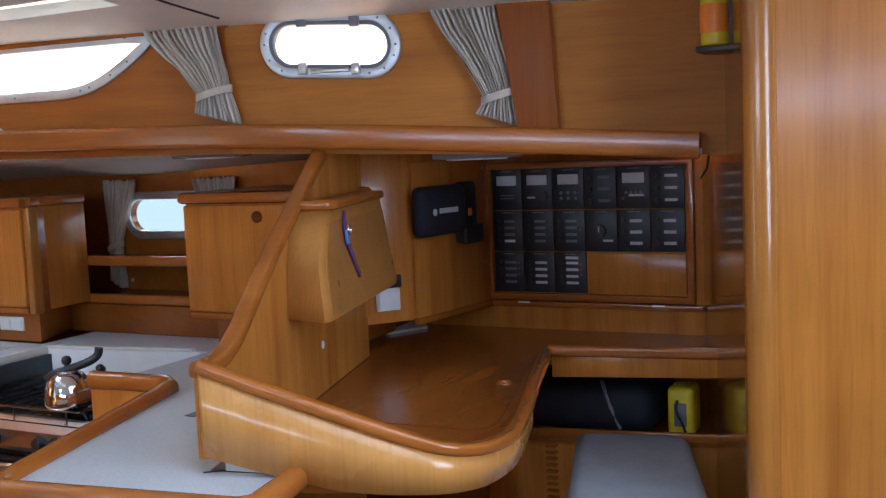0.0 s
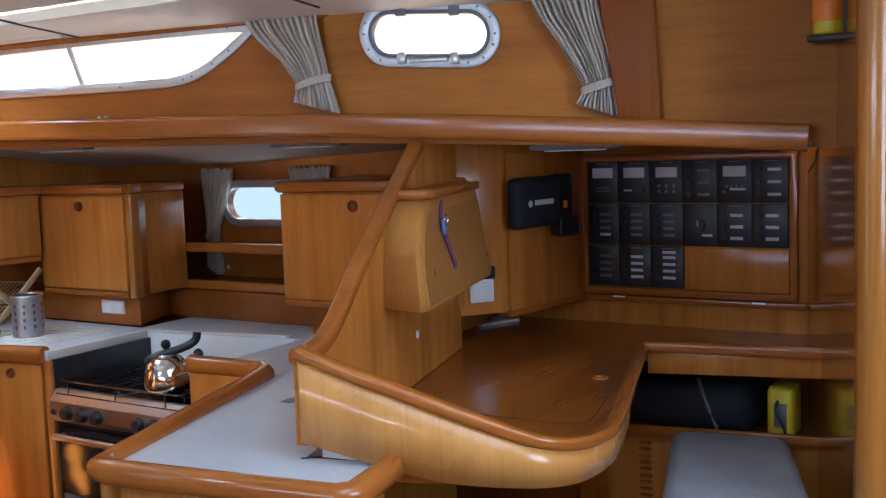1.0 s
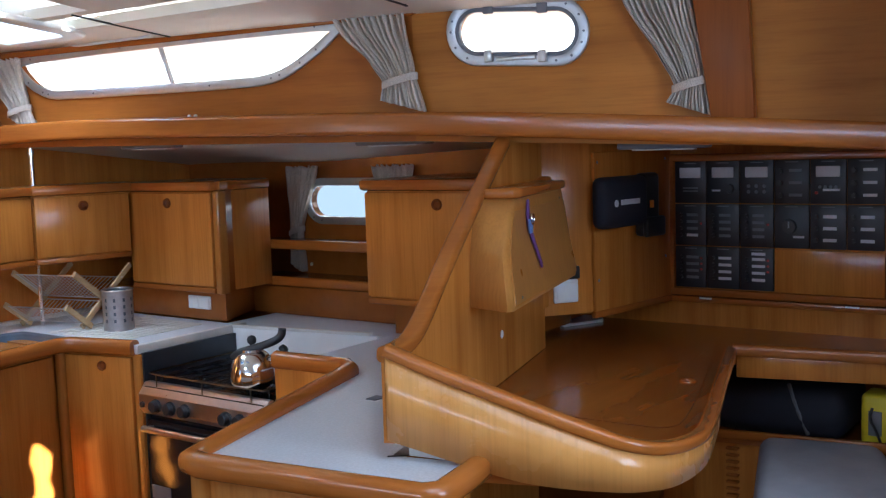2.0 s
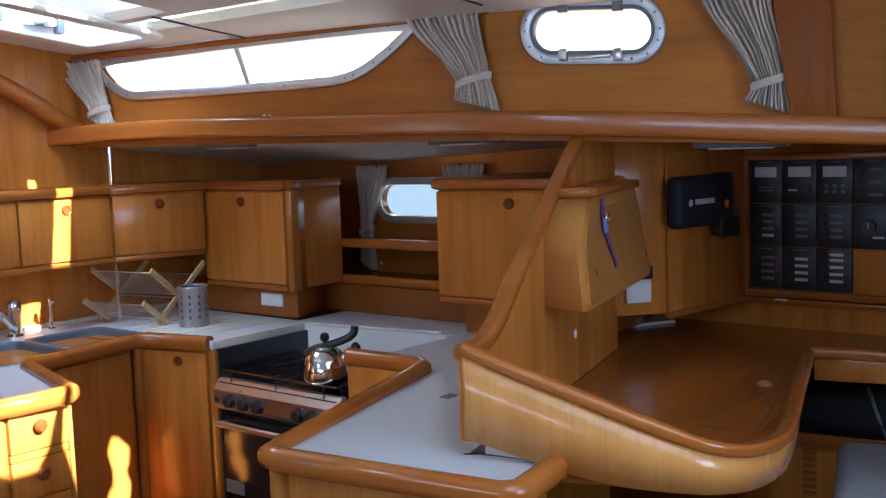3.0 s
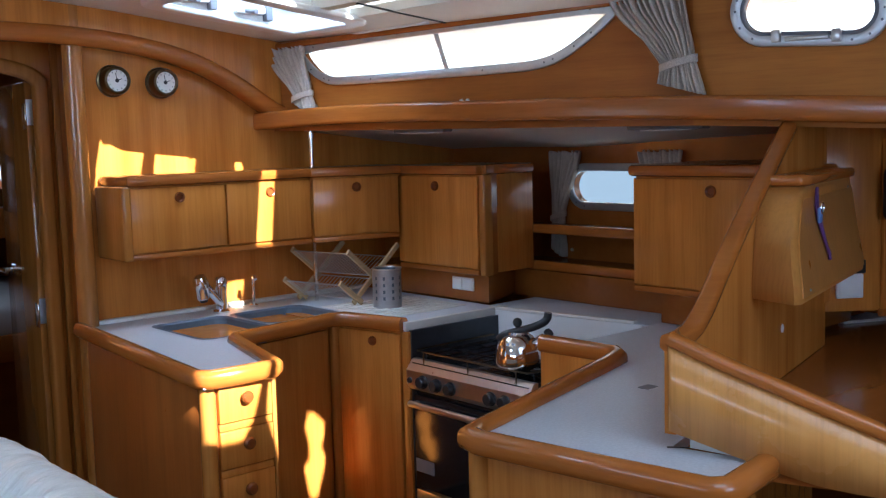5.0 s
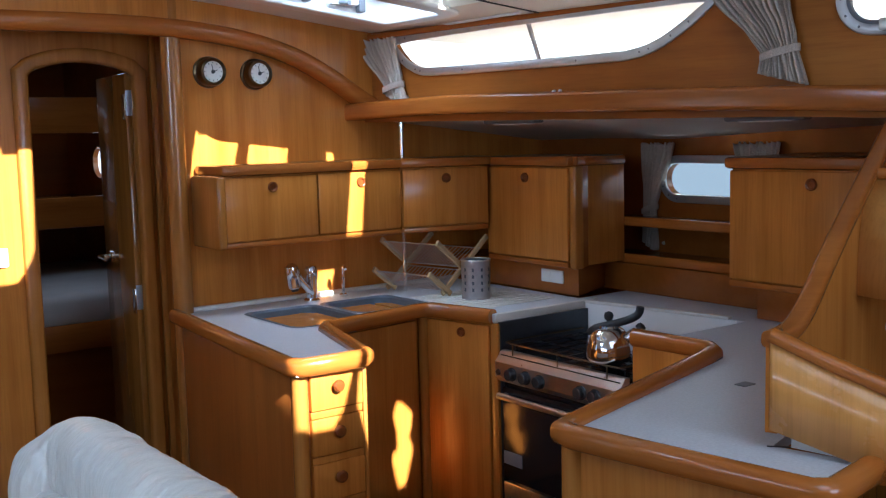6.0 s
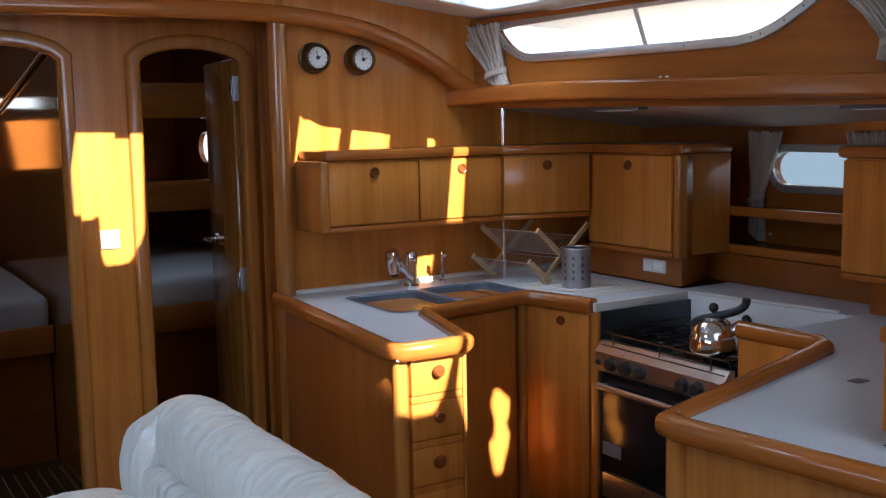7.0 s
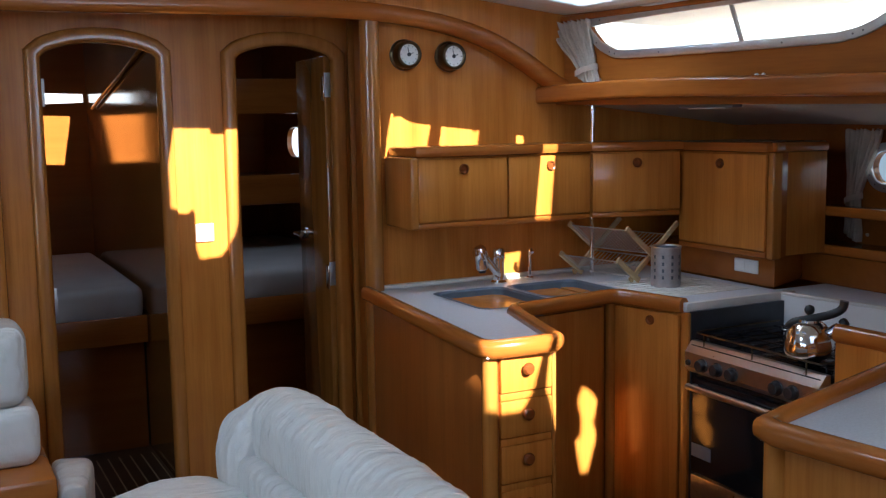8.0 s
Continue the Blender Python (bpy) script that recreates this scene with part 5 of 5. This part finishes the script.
for c in range(6):
    for r in range(3):
        if r == 2 and c > 2:
            continue
        y1, z1 = PY1 - c * CW, PZ1 - r * RH
        yc, zc = y1 - CW / 2, z1 - RH / 2
        mod = part("module", box(PF, XP - 0.01, y1 - CW + 0.0015, y1 - 0.0015, z1 - RH + 0.0015, z1 - 0.0015, 0.002), PANEL, inst, "black panel module")
        bar(mod, "legend", yc, z1 - 0.008, 0.04, 0.003, GREY)
        if r == 0 and c in (0, 1, 2, 4):
            part("gauge", box(PF - 0.004, PF + 0.001, yc - 0.036, yc + 0.036, z1 - 0.055, z1 - 0.022, 0.002), LABELS, mod, "pale gauge window")
        if r == 0 and c == 0:
            for dz in (0.088, 0.098):
                bar(mod, "legend", yc, z1 - dz, 0.05, 0.004, GREY)
        if r == 0 and c == 1:
            stud_on(mod, "selector", yc - 0.022, z1 - 0.09, 0.016, BLACK, 0.012)
            bar(mod, "legend", yc + 0.022, z1 - 0.096, 0.028, 0.006, LABELS)
        if r == 0 and c == 2:
            for dz in (0.082, 0.1):
                for dy in (-0.025, 0.0, 0.025):
                    stud_on(mod, "button", yc + dy, z1 - dz, 0.006, GREY, 0.004)
        if r == 0 and c in (3, 5):
            for k in range(3):
                stud_on(mod, "toggle", yc + 0.034, z1 - 0.035 - 0.038 * k, 0.008, BLACK, 0.012)
                bar(mod, "legend", yc - 0.012, z1 - 0.034 - 0.038 * k, 0.04, 0.009, LABELS if c == 5 else GREY)
        if r == 0 and c == 4:
            for k in range(4):
                stud_on(mod, "button", yc + 0.024 - 0.016 * k, z1 - 0.085, 0.005, GREY, 0.004)
            bar(mod, "legend", yc - 0.01, z1 - 0.094, 0.05, 0.007, LABELS)
            stud_on(mod, "pilot_lamp", yc + 0.034, z1 - 0.103, 0.005, RED, 0.004)
        if r == 1 and c < 3 or r == 2:
            for k in range(4):
                zz = z1 - 0.037 - 0.022 * k
                stud_on(mod, "toggle", yc + 0.032, zz, 0.006, BLACK, 0.012)
                pale = (r == 2 and c > 0) or (r == 1 and k == 3 and c == 0)
                bar(mod, "legend", yc - 0.006, zz, 0.042 if r == 2 else 0.038, 0.009, LABELS if pale else GREY)
            if r == 2 and c == 2:
                bar(mod, "legend", yc - 0.006, z1 - 0.02, 0.044, 0.009, LABELS)
            if c in (0, 2):
                for k in range(3 if r == 2 else 1):
                    stud_on(mod, "pilot_lamp", yc - 0.036, z1 - 0.04 - 0.018 * k - (0.025 if r == 1 else 0), 0.004, RED, 0.003)
        if r == 1 and c == 3:
            stud_on(mod, "rotary_switch", yc + 0.006, zc, 0.023, BLACK, 0.012)
            part("pointer", box(PF - 0.015, PF - 0.011, yc + 0.003, yc + 0.007, zc - 0.004, zc + 0.016), LABELS, mod)
            bar(mod, "legend", yc - 0.022, zc - 0.032, 0.034, 0.007, LABELS)
        if r == 1 and c > 3:
            for k in range(3):
                stud_on(mod, "toggle", yc + 0.034, zc + 0.032 - 0.036 * k, 0.007, BLACK, 0.012)
                bar(mod, "legend", yc - 0.006, zc + 0.032 - 0.036 * k, 0.04, 0.01, LABELS)
part("blank_panel", box(PF, XP - 0.01, PY0, PY1 - 3 * CW - 0.003, PZ0, PZ0 + RH - 0.004, 0.002), VENEER, inst)
for yy in (1.22, 0.76):
    part("catch", box(XP - 0.03, XP - 0.012, yy - 0.02, yy + 0.02, PZ0 - 0.035, PZ0 - 0.03), WHITE, inst)
setting("trim_panel_ledge", box(3.165, 3.19, 0.62, 1.36, 0.945, 0.965, 0.004), TRIM, "narrow wooden ledge under the instrument panel")

# ledge, open locker, seat
LG0, LG1 = (2.735, 0.96), (2.865, 0.425)
ledge = thing("ledge_locker", "wooden ledge with an open stowage locker below", "locker")
part("fiddle", sweep([(2.722, 0.965, 0.895), (2.852, 0.425, 0.886)], rounded(0.03, 0.034, 0.012)), TRIM, ledge, "rounded reddish fiddle")
part("fascia", slab(LG0, LG1, 0.815, 0.878, 0.016, -0.01, 0.003), VENEER, ledge)
part("floor_board", prism([(2.79, 1.10), (2.90, 0.42), (3.18, 0.5), (3.18, 1.3)], 0.60, 0.618), DESK, ledge)
part("lip", slab((2.79, 1.10), (2.895, 0.44), 0.615, 0.642, 0.02, -0.01, 0.005), TRIM, ledge)
part("back_board", box(3.172, 3.188, 0.45, 1.4, 0.60, 0.86), DESK, ledge)
part("side_board", prism([(2.74, 1.18), (3.17, 1.36), (3.17, 1.38), (2.74, 1.2)], 0.6, 0.86), DESK, ledge)
part("front_board", slab((2.81, 1.12), (2.91, 0.45), 0.0, 0.605, 0.016, -0.01, 0.003), VENEER, ledge)
for k in range(13):
    part("vent_slat", box(2.805, 2.83, 0.985, 1.02, 0.34 + 0.02 * k, 0.347 + 0.02 * k, 0.002), TRIM, ledge)


def soft(bm, amp, scale, seed):
    bmesh.ops.subdivide_edges(bm, edges=bm.edges[:], cuts=1, use_grid_fill=True)
    for v in bm.verts:
        v.co += noise.noise_vector(v.co * scale + Vector((seed, 0, 0))) * amp
    return bm


bag = thing("holdall_bag", "dark blue nylon holdall stowed in the open locker", "bag")
part("body", soft(box(2.85, 3.15, 0.70, 1.18, 0.62, 0.775, 0.06, 4), 0.012, 9, 3), NYLON, bag, smooth=3)
part("strap", tube(smooth_path([(2.88, 0.86, 0.776), (2.85, 0.83, 0.72), (2.86, 0.80, 0.64)], 1), 0.006, 6), GREY, bag)
yb = thing("yellow_case", "yellow plastic case with a black strap in the locker", "case")
part("body", box(2.90, 3.0, 0.592, 0.670, 0.620, 0.766, 0.016, 3), YELLOW, yb)
part("window", box(2.897, 2.902, 0.612, 0.648, 0.65, 0.72, 0.003), GREY, yb)
part("strap", tube(smooth_path([(2.894, 0.636, 0.73), (2.888, 0.643, 0.70), (2.89, 0.625, 0.67), (2.892, 0.613, 0.635)], 2), 0.004, 6), BLACK, yb, "black strap")
seat = thing("nav_seat_cushion", "grey cloth navigator's seat cushion with rounded corners", "cushion")
part("cushion", soft(prism([(2.80, 0.918), (2.86, 0.595), (1.95, 0.275), (1.95, 0.66)], 0.54, 0.645, 0.04, 4), 0.004, 6, 8), CUSHION, seat, smooth=3)
sb = thing("nav_seat_box", "wooden seat box under the navigator's cushion", "seat box")
part("body", prism([(2.78, 0.90), (2.80, 0.59), (2.0, 0.32), (2.0, 0.66)], 0, 0.543), VENEER, sb)

# rescue lamp on the partition and its lead
bl = thing("rescue_lamp", "orange and yellow floating rescue lamp in a black bracket", "rescue lamp")
BLM = pose(2.425, 0.405, 0)
part("body", lathe([(0.03, 1.70), (0.034, 1.705), (0.034, 1.73)], 18), YELLOW, bl, m=BLM)
part("band", lathe([(0.034, 1.73), (0.036, 1.735), (0.036, 1.79), (0.034, 1.795)], 18), ORANGE, bl, "orange reflective band", BLM)
part("top", lathe([(0.034, 1.795), (0.034, 1.86), (0.02, 1.875), (0.001, 1.877)], 18), YELLOW, bl, m=BLM)
part("bracket", box(2.395, 2.485, 0.35, 0.370, 1.68, 1.86, 0.005), BLACK, bl, "black wall bracket")
part("bracket_shelf", box(2.385, 2.485, 0.35, 0.445, 1.685, 1.70, 0.004), BLACK, bl)
lead = thing("black_cable", "thin black cable hanging down the partition", "cable")
part("wire", tube(smooth_path([(2.545, 0.43, 1.68), (2.55, 0.441, 1.618), (2.55, 0.453, 1.424), (2.6, 0.487, 1.388)], 1), 0.003, 6), BLACK, lead)

# ---- saloon seats ----
sofa = thing("saloon_sofa", "white leather saloon sofa with a rounded backrest", "sofa")


def bolster(path, w, h):
    """A stuffed leather roll along (x, y, z, size) rows, with fine cross creases and a seam line."""
    bm = bmesh.new()
    prof = oval(0, 0, w, h, w * 0.46, 8)
    rings, run = [], 0.0
    for i, (x, y, z, q) in enumerate(path):
        ax, ay = path[max(0, i - 1)][:2]
        cx, cy = path[min(len(path) - 1, i + 1)][:2]
        d = Vector((cx - ax, cy - ay)).normalized()
        side = Vector((d.y, -d.x))
        run += math.hypot(x - ax, y - ay)
        ring = []
        for a, b in prof:
            wave = noise.noise((run * 62 + 5 * noise.noise((run * 6, b * 9, a * 4)), a * 11, b * 11))
            r = 1 + (0.0075 * wave * (0.4 + max(0.0, noise.noise((run * 9, b * 6, 3)))) + 0.004 * noise.noise((run * 7, a * 9, b * 8))) / (w / 2)
            if abs(a + w * 0.30) < 0.012 and b > 0:
                r -= 0.03
            ring.append(bm.verts.new((x + side.x * a * q * r, y + side.y * a * q * r, z + b * q * r)))
        rings.append(ring)
    for A, B in zip(rings, rings[1:]):
        for k in range(len(prof)):
            bm.faces.new((A[k], A[(k + 1) % len(prof)], B[(k + 1) % len(prof)], B[k]))
    bm.faces.new(rings[0][::-1]), bm.faces.new(rings[-1])
    return bm


def finely(pts, step):
    out = []
    for p, q in zip(pts, pts[1:]):
        n = max(1, int((q - p).length / step))
        out += [p.lerp(q, k / n) for k in range(n)]
    return out + [pts[-1]]


ROLL = finely(smooth_path([(0.60, 1.02, 0.748), (0.60, 1.9, 0.75), (0.598, 2.30, 0.752), (0.592, 2.44, 0.753), (0.537, 2.495, 0.718), (0.452, 2.475, 0.655)], 3), 0.005)
caps = [min(1.0, 0.35 + 0.65 * math.sin(min(1.0, k / 9) * math.pi / 2)) for k in range(len(ROLL))]
line = [(p.x, p.y, p.z, min(caps[i], caps[len(ROLL) - 1 - i])) for i, p in enumerate(ROLL)]
part("backrest", bolster(line, 0.165, 0.20), LEATHER, sofa, smooth=3)
part("back_panel", soft(box(0.47, 0.655, 1.06, 2.47, 0.36, 0.70, 0.03, 3), 0.004, 6, 4), LEATHER, sofa, smooth=3)
part("seat", soft(prism([(-0.05, 1.1), (0.545, 1.1), (0.545, 2.40), (0.44, 2.58), (0.30, 2.60), (-0.05, 2.40)], 0.38, 0.625, 0.05, 4), 0.006, 5, 2), LEATHER, sofa, smooth=3)
part("base", box(0.0, 0.64, 1.12, 2.38, 0, 0.40, 0.01), POST, sofa, "wooden base")
arm = thing("settee", "white leather settee back on a wooden base by the cabin door", "settee")
part("backrest", soft(box(-0.75, 0.085, 3.12, 3.32, 0.70, 0.935, 0.05, 4), 0.005, 6, 5), LEATHER, arm, smooth=3)
part("lower_cushion", soft(box(-0.75, 0.105, 3.12, 3.32, 0.53, 0.705, 0.04, 4), 0.005, 6, 6), LEATHER, arm, smooth=3)
part("base", box(-0.75, 0.13, 3.0, 3.34, 0, 0.53, 0.015), TRIM, arm, "reddish wooden base")
part("end_cushion", soft(prism([(0.13, 3.0), (0.20, 3.0), (0.26, 3.25), (0.14, 3.3)], 0.2, 0.50, 0.03, 3), 0.004, 6, 7), LEATHER, arm, smooth=3)

# ---- forward cabins ----


def leaf(name, label, P, Q, handle_at):
    d = thing(name, label, "door")
    part("panel", slab(P, Q, 0.13, 1.72, 0.026, -0.013, 0.003), GLOSSY, d)
    u, n = facing(P, Q)
    for z in (0.89, 1.6):
        part("hinge", box(-0.004, 0.03, -0.045, 0.045, 0, 0.004, 0.001), CHROME, d, "steel hinge", outward(P, Q, 0.0, z, 0.014))
        part("hinge_edge", slab(Vector(P) - u * 0.0035, Vector(P) - u * 0.0005, z - 0.045 + 0.014, z + 0.045 + 0.014, 0.024, -0.012, 0.0), ALU, d, "steel hinge leaf")
    h = part("handle", tube([(0, 0, 0), (0, 0, 0.035), (0.0, 0, 0.045)], 0.008, 8, up=Vector((1, 0, 0))), CHROME, d, "chrome lever handle", outward(P, Q, handle_at, 1.03, 0.012))
    part("lever", tube([(0.005, 0, 0.043), (-0.03, 0.004, 0.045), (-0.085, 0.0, 0.042)], 0.008, 8, up=Vector((0, 0, 1))), CHROME, h, m=outward(P, Q, handle_at, 1.03, 0.012))
    part("rose", lathe([(0.022, 0), (0.022, 0.005), (0.001, 0.006)], 16), CHROME, h, m=outward(P, Q, handle_at, 1.03, 0.012))


leaf("cabin_door", "polished wooden cabin door standing wide open into the cabin", (1.237, 3.765), (1.268, 4.165), 0.33)
leaf("cabin_door", "polished wooden cabin door folded back inside the cabin", (0.19, 3.77), (0.02, 4.14), 0.36)
for z in (1.588, 0.896):
    hg = thing("door_hinge", "steel hinge plate on the door frame", "hinge", "door hinges")
    part("plate", box(-0.012, 0.012, -0.045, 0.045, 0, 0.004, 0.001), ALU, hg, m=outward((0, 3.72), (1, 3.72), 0.228, z, -0.012))
    for dz in (-0.03, 0, 0.03):
        part("screw", lathe([(0.004, 0), (0.003, 0.002), (0.001, 0.002)], 8), GREY, hg, m=outward((0, 3.72), (1, 3.72), 0.228, z + dz, -0.008))


def berth(label, x0, x1, y0, z):
    b = thing("cabin_berth", label, "berth", "cabin berths")
    part("mattress", soft(box(x0 + 0.01, x1 - 0.01, y0 + 0.005, 6.15, z - 0.02, z + 0.14, 0.04, 4), 0.008, 4, x0), BEDDING, b, smooth=3)
    part("board", box(x0, x1, y0, y0 + 0.03, z - 0.12, z + 0.005, 0.008), TRIM, b)
    part("base", box(x0, x1, y0 + 0.12, 6.15, 0, z - 0.02), DESK, b)


berth("unmade berth with pale bedding in the first cabin", -0.71, 0.73, 4.75, 0.63)
berth("unmade berth with pale bedding in the second cabin", 0.77, 1.85, 4.75, 0.66)
sh = thing("cabin_shelf", "wooden fiddled shelf above the berth", "shelf")
part("board", box(0.77, 1.9, 5.35, 6.18, 1.16, 1.18), DESK, sh)
part("fascia", box(0.77, 1.9, 5.32, 5.35, 1.05, 1.205, 0.008), TRIM, sh)
part("upper_fascia", box(0.77, 1.9, 5.32, 5.36, 1.52, 1.70, 0.008), TRIM, sh)
rl = thing("grab_rail", "wooden grab rail in the cabin", "rail")
part("bar", tube([(0.722, 5.9, 1.565), (0.722, 4.5, 1.80)], 0.010, 8), POST, rl)
dl = thing("cabin_spotlight", "small round ceiling light in the cabin, unlit", "light")
part("ring", lathe([(0.05, 0), (0.045, 0.012), (0.03, 0.014), (0.001, 0.008)], 20), BRASS, dl, m=pose(0.42, 4.7, 1.99, 180))
for k in range(30):
    x0 = -0.72 + k * 0.048
    pl = tagged(link("plank", box(x0, x0 + 0.041, 3.6, 4.75, 0.001, 0.006), TEAK), "")
    pl.parent = bpy.data.objects["floor"]
    st = tagged(link("strip", box(x0 + 0.0415, x0 + 0.0475, 3.6, 4.75, 0.001, 0.0055), HOLLY), "")
    st.parent = bpy.data.objects["floor"]
